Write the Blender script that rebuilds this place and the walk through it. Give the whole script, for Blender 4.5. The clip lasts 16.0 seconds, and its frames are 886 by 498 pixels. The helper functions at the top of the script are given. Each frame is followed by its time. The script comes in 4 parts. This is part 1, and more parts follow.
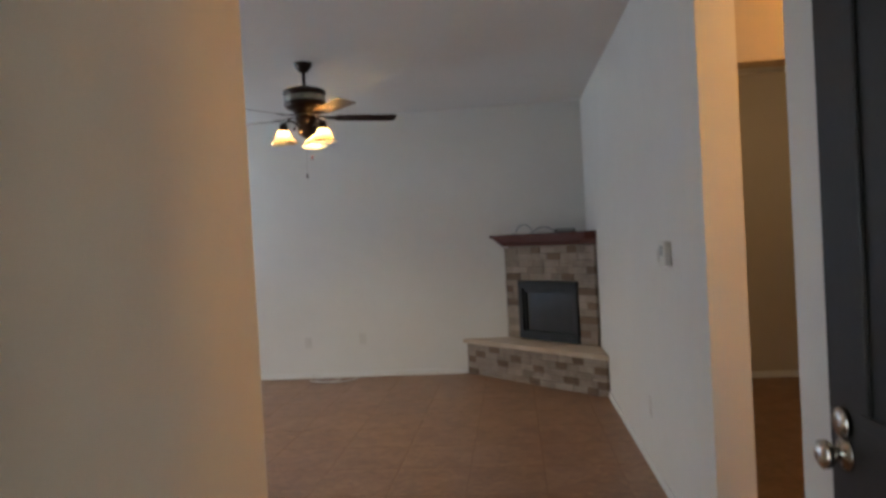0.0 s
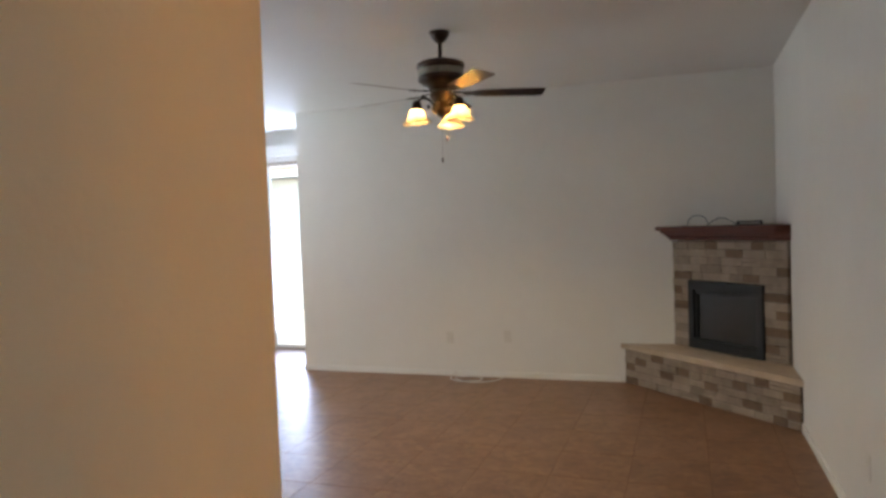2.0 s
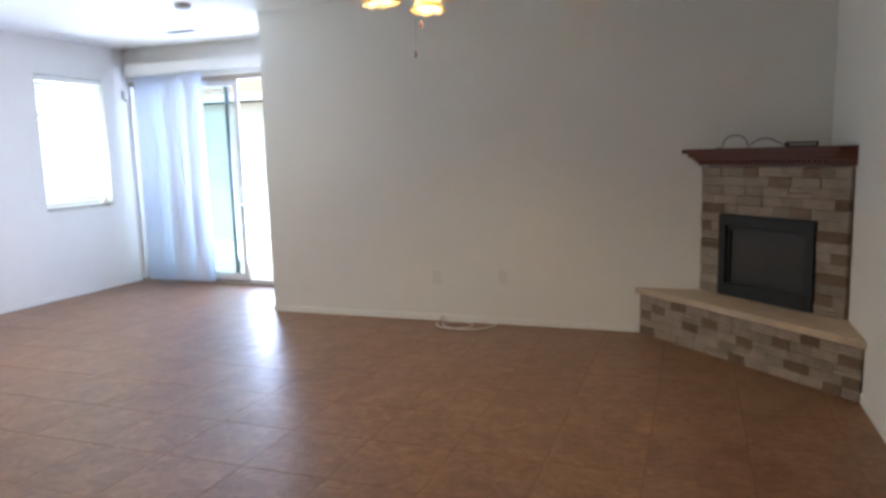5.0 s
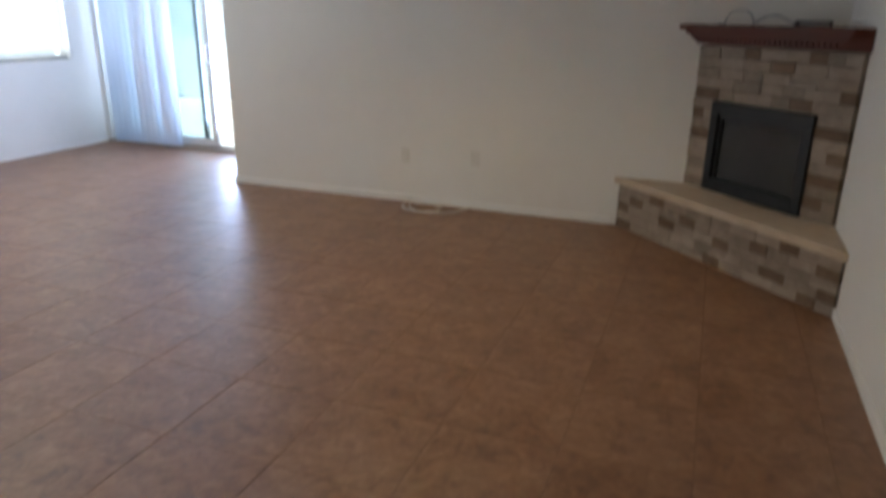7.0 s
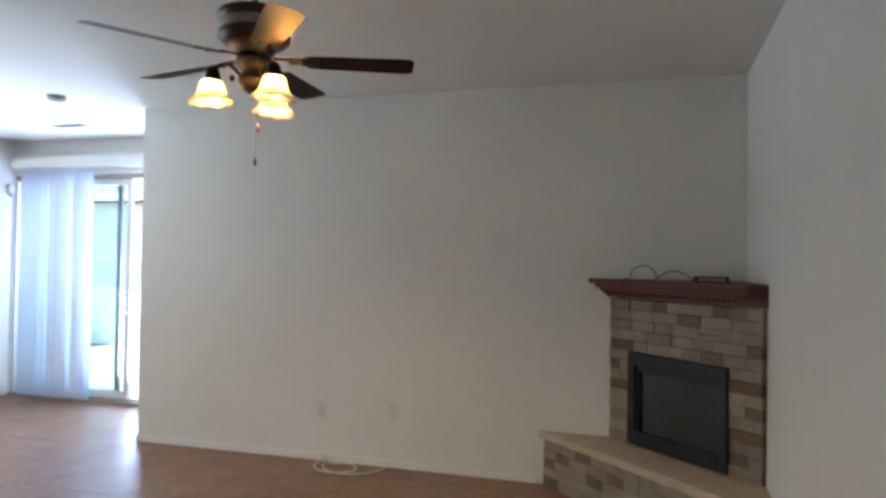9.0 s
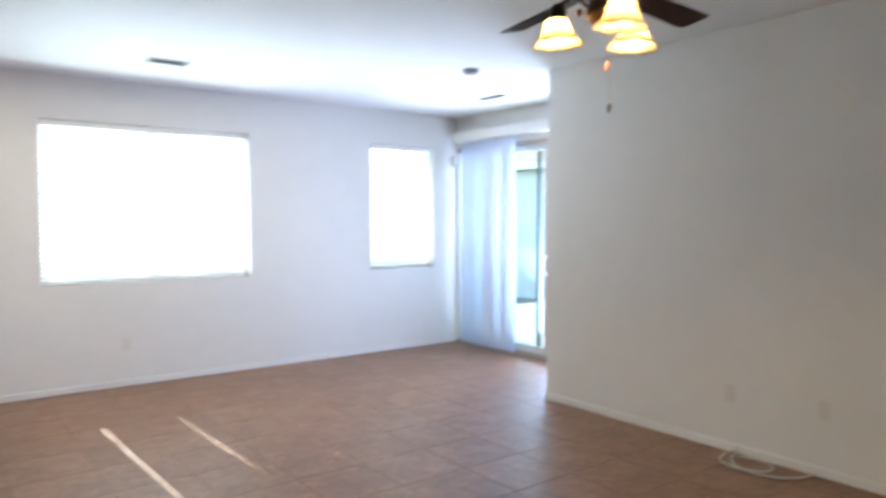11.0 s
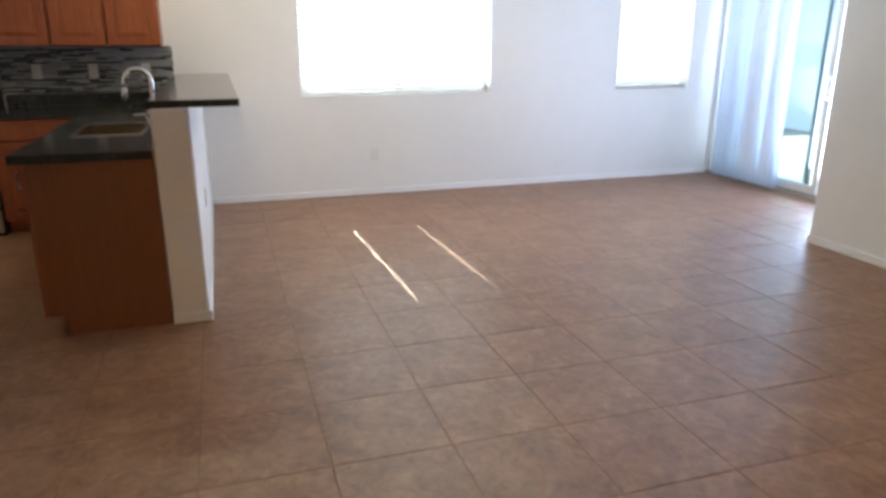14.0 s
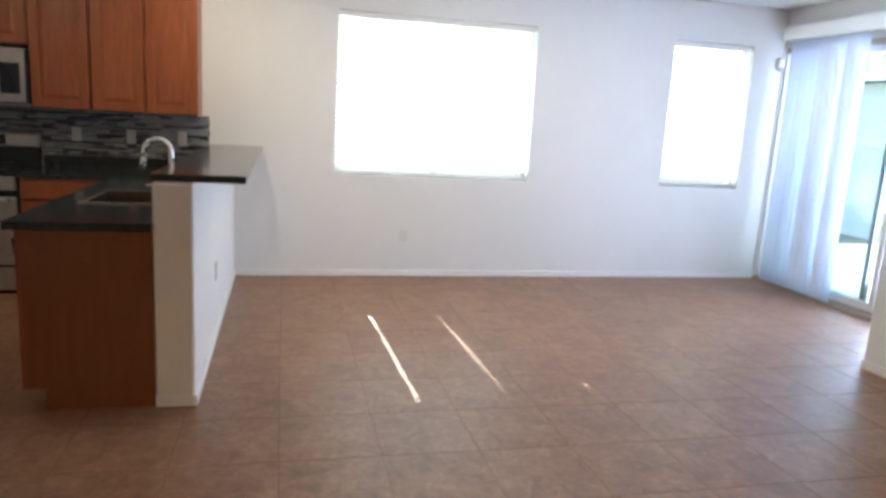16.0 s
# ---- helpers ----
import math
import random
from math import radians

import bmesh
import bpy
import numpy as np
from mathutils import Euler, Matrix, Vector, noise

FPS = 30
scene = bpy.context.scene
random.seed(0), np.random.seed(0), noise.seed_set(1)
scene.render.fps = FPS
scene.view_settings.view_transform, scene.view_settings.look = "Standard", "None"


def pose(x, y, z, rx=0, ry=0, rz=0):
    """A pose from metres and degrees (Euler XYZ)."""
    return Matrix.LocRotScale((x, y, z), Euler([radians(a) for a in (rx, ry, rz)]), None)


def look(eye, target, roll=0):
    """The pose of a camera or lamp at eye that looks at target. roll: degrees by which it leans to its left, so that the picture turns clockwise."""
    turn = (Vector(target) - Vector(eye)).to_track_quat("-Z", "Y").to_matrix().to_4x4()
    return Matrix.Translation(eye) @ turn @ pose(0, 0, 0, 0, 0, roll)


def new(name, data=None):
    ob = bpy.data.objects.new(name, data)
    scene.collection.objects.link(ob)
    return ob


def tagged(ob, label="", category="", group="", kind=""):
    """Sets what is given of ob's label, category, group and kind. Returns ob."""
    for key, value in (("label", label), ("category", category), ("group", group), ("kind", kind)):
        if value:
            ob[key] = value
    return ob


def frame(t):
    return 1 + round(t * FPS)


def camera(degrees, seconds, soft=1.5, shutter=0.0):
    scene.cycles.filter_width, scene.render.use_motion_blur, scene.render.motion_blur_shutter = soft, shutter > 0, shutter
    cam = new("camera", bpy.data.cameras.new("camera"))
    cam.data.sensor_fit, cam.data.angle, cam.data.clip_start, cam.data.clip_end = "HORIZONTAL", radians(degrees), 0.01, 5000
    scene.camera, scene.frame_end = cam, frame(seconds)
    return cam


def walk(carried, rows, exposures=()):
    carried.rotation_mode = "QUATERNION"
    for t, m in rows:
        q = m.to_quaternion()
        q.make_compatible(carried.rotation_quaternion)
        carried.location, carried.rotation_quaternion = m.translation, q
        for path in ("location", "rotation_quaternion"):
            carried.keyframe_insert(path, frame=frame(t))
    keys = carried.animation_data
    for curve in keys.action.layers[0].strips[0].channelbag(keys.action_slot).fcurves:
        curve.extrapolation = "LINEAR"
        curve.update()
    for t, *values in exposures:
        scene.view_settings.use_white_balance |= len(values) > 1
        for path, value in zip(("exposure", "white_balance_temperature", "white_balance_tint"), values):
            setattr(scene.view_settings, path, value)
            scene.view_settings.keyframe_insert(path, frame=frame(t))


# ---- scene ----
cam = camera(65.4, 16.0, soft=3.1, shutter=0.4)
PATH = [
    (0, (3.863, -7.133, 1.421), (3.661, -5.143, 1.388), -3.1),
    (0.5, (3.875, -6.953, 1.473), (3.642, -4.967, 1.531), -2.8),
    (1, (3.959, -6.723, 1.515), (3.665, -4.748, 1.633), -2.3),
    (1.5, (3.917, -6.611, 1.461), (3.343, -4.696, 1.403), -3.3),
    (2, (3.871, -6.46, 1.499), (3.21, -4.573, 1.43), -2.1),
    (2.5, (3.889, -6.365, 1.505), (3.227, -4.478, 1.484), -2.3),
    (3, (3.93, -6.275, 1.516), (3.336, -4.368, 1.416), -2.4),
    (5.5, (3.689, -5.271, 1.414), (3.0, -3.436, 1.017), -2.1),
    (6, (3.771, -5.126, 1.438), (3.236, -3.33, 0.739), -3.9),
    (6.5, (3.803, -5.091, 1.479), (3.214, -3.382, 0.623), -4.2),
    (7, (3.877, -5.011, 1.452), (3.207, -3.24, 0.808), 0.8),
    (7.5, (3.958, -4.924, 1.451), (3.215, -3.075, 1.278), 3.1),
    (8, (3.968, -4.91, 1.517), (3.444, -2.98, 1.512), 0.7),
    (10.5, (4.068, -4.293, 1.503), (2.949, -2.639, 1.616), 1.3),
    (11, (4.054, -4.191, 1.518), (2.465, -2.979, 1.43), 0.0),
    (11.2, (4.061, -4.205, 1.513), (2.404, -3.092, 1.387), 0.0),
    (11.5, (4.074, -4.231, 1.5), (2.332, -3.264, 1.326), -0.1),
    (12, (4.074, -4.228, 1.496), (2.26, -3.444, 1.191), -0.1),
    (12.5, (4.065, -4.228, 1.478), (2.234, -3.554, 1.04), -0.3),
    (13, (4.028, -4.188, 1.453), (2.261, -3.533, 0.784), -0.2),
    (13.5, (3.98, -4.149, 1.454), (2.213, -3.486, 0.794), -1.4),
    (14, (3.865, -4.08, 1.439), (2.041, -3.5, 0.858), 0.0),
    (14.5, (3.785, -4.029, 1.456), (1.924, -3.527, 0.922), -0.5),
    (15, (3.746, -3.985, 1.471), (1.856, -3.573, 0.963), -0.2),
    (15.3, (3.716, -3.929, 1.472), (1.82, -3.532, 0.978), 0.5),
    (15.5, (3.696, -3.889, 1.472), (1.8, -3.477, 0.988), 1.8),
    (16, (3.656, -3.813, 1.487), (1.745, -3.358, 1.115), 3.3),
]
EXPO = [(0.0, 2.32, 6200, 1), (0.5, 2.32, 6400, 1), (1.0, 2.46, 6450, 1), (1.5, 2.4, 7000, 2), (3.0, 2.37, 7100, 2), (5.5, 2.28, 6750, 2), (6.5, 2.11, 6700, 2), (8.0, 2.37, 6520, -1), (10.5, 2.37, 6450, 0), (12.0, 2.41, 6750, 1), (16.0, 2.41, 6800, 1)]
walk(cam, [(t, look(eye, target, roll)) for t, eye, target, roll in PATH], EXPO)

# ---- world, sun, lamps ----
SUN_ELEV, SUN_WAY = 35.6, Vector((1.0, 0.045, 0))
world = bpy.data.worlds.new("world")
scene.world = world
world.use_nodes = True
wn = world.node_tree.nodes
sky = wn.new("ShaderNodeTexSky")
sky.sky_type, sky.sun_disc = "NISHITA", False
sky.sun_elevation = radians(SUN_ELEV)
sky.sun_rotation = math.atan2(-SUN_WAY.x, -SUN_WAY.y)
world.node_tree.links.new(sky.outputs[0], wn["Background"].inputs[0])
wn["Background"].inputs[1].default_value = 0.15


def lamp(name, kind, energy, m, colour=(1, 1, 1), size=0.1, size_y=None):
    d = bpy.data.lights.new(name, kind)
    d.energy, d.color = energy, colour
    if kind == "AREA":
        d.shape, d.size, d.size_y = "RECTANGLE", size, size_y or size
    elif kind == "POINT":
        d.shadow_soft_size = size
    ob = new(name, d)
    ob.matrix_world = m
    return ob


tilt = math.tan(radians(SUN_ELEV))
sun = lamp("sun", "SUN", 5.0, look((-8 * SUN_WAY.x, -8 * SUN_WAY.y, 8 * tilt), (0, 0, 0)), (1.0, 0.985, 0.96))
sun.data.angle = radians(0.3)
DAY = (0.72, 0.85, 1.0)
lamp("sky_in_slider", "AREA", 40, pose(-0.88, 1.75, 1.0, -126, 0, 0), (0.50, 0.60, 1.0), 0.75, 1.9)
lamp("sky_in_large_window", "AREA", 60, pose(-3.7, -2.445, 0.75, 0, -132, 0), DAY, 0.9, 1.8)
lamp("sky_in_small_window", "AREA", 28, pose(-3.7, 0.315, 0.75, 0, -132, 0), DAY, 0.9, 0.86)


# ---- materials ----
def node_mat(name):
    m = bpy.data.materials.new(name)
    m.use_nodes = True
    nt = m.node_tree
    return m, nt, nt.nodes["Principled BSDF"]


def add(nt, kind, **kw):
    n = nt.nodes.new(kind)
    for k, v in kw.items():
        n.inputs[k.replace("_", " ")].default_value = v
    return n


def mat(name, dark, light, rough=0.5, scale=6.0, stretch=(1, 1, 1), bump=0.1, bump_scale=80.0, metal=0.0,
        vary=0.0, coat=0.0, island=False, spec=0.5, rough_vary=0.1, translucent=0.0, fine=0.4):
    """A paint, wood, stone or metal: two scales of noise between two tones, a fine relief, and a tone of its own for each piece."""
    m, nt, b = node_mat(name)
    geo = nt.nodes.new("ShaderNodeNewGeometry")
    mp = nt.nodes.new("ShaderNodeMapping")
    mp.inputs["Scale"].default_value = stretch
    nt.links.new(geo.outputs["Position"], mp.inputs["Vector"])
    n1 = add(nt, "ShaderNodeTexNoise", Scale=scale, Detail=6.0, Roughness=0.6)
    n2 = add(nt, "ShaderNodeTexNoise", Scale=scale * 7.3, Detail=4.0, Roughness=0.65)
    for n in (n1, n2):
        nt.links.new(mp.outputs[0], n.inputs["Vector"])
    mix = nt.nodes.new("ShaderNodeMath")
    mix.operation = "MULTIPLY_ADD"
    nt.links.new(n2.outputs["Fac"], mix.inputs[0])
    mix.inputs[1].default_value = fine
    nt.links.new(n1.outputs["Fac"], mix.inputs[2])
    fac = mix.outputs[0]
    if vary:
        rnd = geo.outputs["Random Per Island"]
        if not island:
            rnd = nt.nodes.new("ShaderNodeObjectInfo").outputs["Random"]
        ma = nt.nodes.new("ShaderNodeMath")
        ma.operation = "MULTIPLY_ADD"
        nt.links.new(rnd, ma.inputs[0])
        ma.inputs[1].default_value = vary
        nt.links.new(fac, ma.inputs[2])
        sub = nt.nodes.new("ShaderNodeMath")
        sub.operation = "SUBTRACT"
        nt.links.new(ma.outputs[0], sub.inputs[0])
        sub.inputs[1].default_value = vary / 2
        fac = sub.outputs[0]
    ramp = nt.nodes.new("ShaderNodeValToRGB")
    ramp.color_ramp.elements[0].position, ramp.color_ramp.elements[1].position = 0.5 + fine / 2 - 0.28, 0.5 + fine / 2 + 0.28
    ramp.color_ramp.elements[0].color, ramp.color_ramp.elements[1].color = (*dark, 1), (*light, 1)
    nt.links.new(fac, ramp.inputs[0])
    nt.links.new(ramp.outputs[0], b.inputs["Base Color"])
    rr = nt.nodes.new("ShaderNodeMapRange")
    rr.inputs["To Min"].default_value, rr.inputs["To Max"].default_value = max(rough - rough_vary, 0.02), min(rough + rough_vary, 1)
    nt.links.new(n1.outputs["Fac"], rr.inputs["Value"])
    nt.links.new(rr.outputs[0], b.inputs["Roughness"])
    b.inputs["Metallic"].default_value = metal
    b.inputs["Specular IOR Level"].default_value = spec
    if coat:
        b.inputs["Coat Weight"].default_value, b.inputs["Coat Roughness"].default_value = coat, 0.15
    if bump:
        n3 = add(nt, "ShaderNodeTexNoise", Scale=bump_scale, Detail=3.0)
        nt.links.new(mp.outputs[0], n3.inputs["Vector"])
        bp = nt.nodes.new("ShaderNodeBump")
        bp.inputs["Strength"].default_value, bp.inputs["Distance"].default_value = bump, 0.01
        nt.links.new(n3.outputs["Fac"], bp.inputs["Height"])
        nt.links.new(bp.outputs[0], b.inputs["Normal"])
    if translucent:
        tr = nt.nodes.new("ShaderNodeBsdfTranslucent")
        nt.links.new(ramp.outputs[0], tr.inputs[0])
        ms = nt.nodes.new("ShaderNodeMixShader")
        ms.inputs[0].default_value = translucent
        nt.links.new(b.outputs[0], ms.inputs[1])
        nt.links.new(tr.outputs[0], ms.inputs[2])
        nt.links.new(ms.outputs[0], nt.nodes["Material Output"].inputs[0])
    return m


def glass(name, colour):
    m, nt, b = node_mat(name)
    t = nt.nodes.new("ShaderNodeBsdfTransparent")
    t.inputs[0].default_value = (*colour, 1)
    g = nt.nodes.new("ShaderNodeBsdfGlossy")
    g.inputs["Roughness"].default_value = 0.02
    lw = nt.nodes.new("ShaderNodeLayerWeight")
    pw = nt.nodes.new("ShaderNodeMath")
    pw.operation = "POWER"
    nt.links.new(lw.outputs["Facing"], pw.inputs[0])
    pw.inputs[1].default_value = 5.0
    f = nt.nodes.new("ShaderNodeMath")
    f.operation = "MULTIPLY_ADD"
    nt.links.new(pw.outputs[0], f.inputs[0])
    f.inputs[1].default_value, f.inputs[2].default_value = 0.6, 0.03
    ms = nt.nodes.new("ShaderNodeMixShader")
    nt.links.new(f.outputs[0], ms.inputs[0])
    nt.links.new(t.outputs[0], ms.inputs[1])
    nt.links.new(g.outputs[0], ms.inputs[2])
    nt.links.new(ms.outputs[0], nt.nodes["Material Output"].inputs[0])
    return m


def glow(name, base, colour, strength):
    m, nt, b = node_mat(name)
    b.inputs["Base Color"].default_value = (*base, 1)
    b.inputs["Emission Color"].default_value = (*colour, 1)
    b.inputs["Emission Strength"].default_value = strength
    n = add(nt, "ShaderNodeTexNoise", Scale=14.0, Detail=3.0)
    r = nt.nodes.new("ShaderNodeMapRange")
    r.inputs["To Min"].default_value, r.inputs["To Max"].default_value = strength * 0.7, strength * 1.3
    nt.links.new(n.outputs["Fac"], r.inputs["Value"])
    nt.links.new(r.outputs[0], b.inputs["Emission Strength"])
    return m


def tile_glaze(name):
    """Glazed stone-look tile: clouds, paler veins and specks, laid out anew on each tile."""
    m, nt, b = node_mat(name)
    geo = nt.nodes.new("ShaderNodeNewGeometry")
    info = nt.nodes.new("ShaderNodeObjectInfo")
    shift = nt.nodes.new("ShaderNodeVectorMath")
    shift.operation = "MULTIPLY_ADD"
    nt.links.new(info.outputs["Random"], shift.inputs[0])
    shift.inputs[1].default_value = (23.0, 41.0, 7.0)
    nt.links.new(geo.outputs["Position"], shift.inputs[2])

    def noise(scale, detail, rough, warp):
        n = add(nt, "ShaderNodeTexNoise", Scale=scale, Detail=detail, Roughness=rough, Distortion=warp)
        nt.links.new(shift.outputs[0], n.inputs["Vector"])
        return n.outputs["Fac"]

    def sums(a, k, c):
        n = nt.nodes.new("ShaderNodeMath")
        n.operation = "MULTIPLY_ADD"
        nt.links.new(a, n.inputs[0])
        n.inputs[1].default_value = k
        if isinstance(c, float):
            n.inputs[2].default_value = c
        else:
            nt.links.new(c, n.inputs[2])
        return n.outputs[0]

    cloud, grain, vein = noise(5.0, 4.0, 0.55, 0.5), noise(21.0, 5.0, 0.7, 0.3), noise(9.5, 4.0, 0.6, 1.5)
    mix = sums(cloud, 0.40, sums(grain, 0.38, sums(vein, 0.56, -0.155)))
    mix = sums(info.outputs["Random"], 0.03, mix)
    ramp = nt.nodes.new("ShaderNodeValToRGB")
    e = ramp.color_ramp.elements
    e[0].position, e[0].color = 0.30, (0.112, 0.055, 0.028, 1)
    e[1].position, e[1].color = 0.74, (0.335, 0.195, 0.115, 1)
    for p, c in ((0.45, (0.184, 0.089, 0.046, 1)), (0.56, (0.240, 0.124, 0.069, 1))):
        k = e.new(p)
        k.color = c
    nt.links.new(mix, ramp.inputs[0])
    nt.links.new(ramp.outputs[0], b.inputs["Base Color"])
    nt.links.new(sums(vein, 0.16, sums(grain, 0.10, 0.27)), b.inputs["Roughness"])
    b.inputs["Specular IOR Level"].default_value = 0.55
    bp = nt.nodes.new("ShaderNodeBump")
    bp.inputs["Strength"].default_value, bp.inputs["Distance"].default_value = 0.10, 0.01
    nt.links.new(noise(24.0, 3.0, 0.5, 0.0), bp.inputs["Height"])
    nt.links.new(bp.outputs[0], b.inputs["Normal"])
    return m


WALL = mat("wall_paint", (0.70, 0.685, 0.655), (0.76, 0.745, 0.715), 0.6, 0.9, bump=0.12, bump_scale=55, rough_vary=0.05)
CEIL = mat("ceiling_paint", (0.70, 0.69, 0.675), (0.75, 0.74, 0.725), 0.85, 0.8, bump=0.25, bump_scale=40)
# Wall paint again, with the hall's warm light put into the colour.
TAN = mat("warm_tinted_hall_paint", (0.47, 0.40, 0.31), (0.53, 0.45, 0.36), 0.6, 0.9, bump=0.12, bump_scale=55)
ENTRY = mat("warm_tinted_entry_paint", (0.60, 0.51, 0.41), (0.66, 0.57, 0.46), 0.6, 0.9, bump=0.12, bump_scale=55)
TRIM = mat("trim_paint", (0.74, 0.73, 0.70), (0.80, 0.79, 0.77), 0.4, 2, bump=0.03)
TILE = tile_glaze("floor_tile")
GROUT = mat("grout", (0.160, 0.089, 0.053), (0.215, 0.124, 0.077), 0.8, 12, bump=0.3)
STONE = mat("ledger_stone", (0.185, 0.145, 0.115), (0.345, 0.282, 0.228), 0.8, 9, bump=0.4, bump_scale=30, vary=0.36)
STONE_DARK = mat("brown_ledger_stone", (0.108, 0.068, 0.042), (0.19, 0.126, 0.082), 0.8, 9, bump=0.4, bump_scale=30, vary=0.3)
MORTAR = mat("mortar", (0.27, 0.215, 0.165), (0.35, 0.285, 0.225), 0.9, 20, bump=0.4)
SLAB = mat("hearth_slab", (0.40, 0.30, 0.21), (0.56, 0.45, 0.34), 0.5, 7, bump=0.2, bump_scale=40)
MAHOG = mat("mahogany", (0.050, 0.011, 0.005), (0.135, 0.032, 0.015), 0.45, 5, (1, 1, 8), bump=0.05, spec=0.25)
BLACK = mat("black_metal", (0.009, 0.011, 0.013), (0.02, 0.023, 0.027), 0.5, 8, bump=0.1, spec=0.3)
FIREGLASS = mat("fire_glass", (0.022, 0.026, 0.026), (0.034, 0.039, 0.038), 0.12, 3, bump=0.0)
OAK = mat("honey_oak", (0.175, 0.041, 0.014), (0.295, 0.082, 0.029), 0.38, 5, (6, 6, 0.7), bump=0.06, bump_scale=30, vary=0.12, coat=0.2)
PANEL = mat("oak_end_panel", (0.150, 0.050, 0.016), (0.205, 0.071, 0.023), 0.42, 5, (6, 6, 0.7), bump=0.05, bump_scale=30, coat=0.15)
GRANITE = mat("dark_granite", (0.005, 0.007, 0.007), (0.030, 0.036, 0.035), 0.13, 28, bump=0.0, coat=0.15, rough_vary=0.02)
STEEL = mat("stainless_steel", (0.42, 0.40, 0.37), (0.54, 0.52, 0.49), 0.36, 6, (1, 3, 1), bump=0.0, metal=1.0)
SINKSTEEL = mat("brushed_sink_steel", (0.58, 0.585, 0.59), (0.68, 0.685, 0.69), 0.24, 6, (1, 3, 1), bump=0.0, metal=1.0)
# Sink steel darkened: the shade inside the bowl is put into the colour.
BOWLSHADE = mat("shade_darkened_bowl_steel", (0.15, 0.15, 0.148), (0.21, 0.21, 0.205), 0.3, 6, bump=0.0, metal=1.0)
CHROME = mat("chrome", (0.75, 0.75, 0.75), (0.85, 0.85, 0.85), 0.1, 6, bump=0, metal=1.0, rough_vary=0.04)
OVENGLASS = mat("oven_glass", (0.008, 0.009, 0.010), (0.02, 0.02, 0.022), 0.06, 5, bump=0)
MOSAIC = mat("glass_mosaic", (0.020, 0.028, 0.032), (0.25, 0.265, 0.265), 0.18, 2, bump=0.02, vary=1.1, island=True)
WHITEP = mat("white_plastic", (0.63, 0.61, 0.57), (0.70, 0.68, 0.64), 0.4, 10, bump=0.02)
PLATE = mat("beige_plate", (0.44, 0.42, 0.38), (0.52, 0.50, 0.46), 0.4, 10, bump=0.02)
GREYP = mat("grey_plastic", (0.30, 0.30, 0.29), (0.40, 0.40, 0.39), 0.45, 10, bump=0.02)
BRONZE = mat("oil_rubbed_bronze", (0.020, 0.012, 0.009), (0.062, 0.034, 0.022), 0.38, 14, bump=0.1, metal=0.6)
PEWTER = mat("antique_band", (0.14, 0.14, 0.12), (0.34, 0.33, 0.28), 0.4, 20, bump=0.2, metal=0.3)
BLADE = mat("walnut_blade", (0.065, 0.022, 0.010), (0.165, 0.060, 0.027), 0.33, 9, (5, 5, 1), bump=0.04, spec=0.5)
SHADE = mat("amber_glass", (0.84, 0.62, 0.39), (0.95, 0.80, 0.57), 0.3, 16, bump=0.05, translucent=0.68)
CANLIT = glow("can_diffuser", (0.9, 0.9, 0.88), (1.0, 0.93, 0.82), 7.0)
SLAT = mat("blind_vinyl", (0.60, 0.61, 0.62), (0.66, 0.67, 0.68), 0.5, 3, bump=0.02, translucent=0.2)
VANE = mat("vane_vinyl", (0.71, 0.735, 0.81), (0.76, 0.785, 0.85), 0.5, 3, bump=0.03, translucent=0.05, bump_scale=150)
ALU = mat("white_aluminium", (0.66, 0.66, 0.65), (0.74, 0.74, 0.73), 0.35, 6, bump=0.02)
BRONZEALU = mat("tan_aluminium", (0.34, 0.29, 0.24), (0.44, 0.38, 0.32), 0.4, 6, bump=0.02)
PANE = glass("window_glass", (0.92, 0.96, 0.97))
TINT = glass("tinted_glass", (0.90, 0.96, 0.965))
# Aluminium of the backlit stile, its shade put into the colour.
BACKLITALU = mat("backlit_aluminium", (0.13, 0.145, 0.145), (0.19, 0.205, 0.205), 0.4, 6, bump=0.02)
DOORDARK = mat("door_paint", (0.014, 0.013, 0.012), (0.026, 0.024, 0.022), 0.55, 4, bump=0.05, spec=0.3)
NICKEL = mat("satin_nickel", (0.42, 0.39, 0.35), (0.52, 0.49, 0.45), 0.25, 10, bump=0.02, metal=1.0)
CABLEW = mat("white_cable", (0.62, 0.60, 0.56), (0.72, 0.70, 0.66), 0.5, 10, bump=0)
CABLEG = mat("grey_cable", (0.10, 0.12, 0.15), (0.18, 0.20, 0.24), 0.5, 10, bump=0)
CONCRETE = mat("concrete", (0.19, 0.188, 0.182), (0.26, 0.255, 0.245), 0.85, 1.5, bump=0.3)
DIRT = mat("gravel_yard", (0.22, 0.195, 0.165), (0.32, 0.285, 0.245), 0.95, 3, bump=0.6)
BLOCK = mat("block_fence", (0.70, 0.69, 0.67), (0.82, 0.81, 0.785), 0.9, 4, bump=0.4)
STUCCO = mat("stucco", (0.68, 0.68, 0.66), (0.78, 0.78, 0.76), 0.9, 2, bump=0.5, bump_scale=60)
ROOFT = mat("roof_tile", (0.10, 0.062, 0.045), (0.19, 0.12, 0.09), 0.85, 4, bump=0.4)


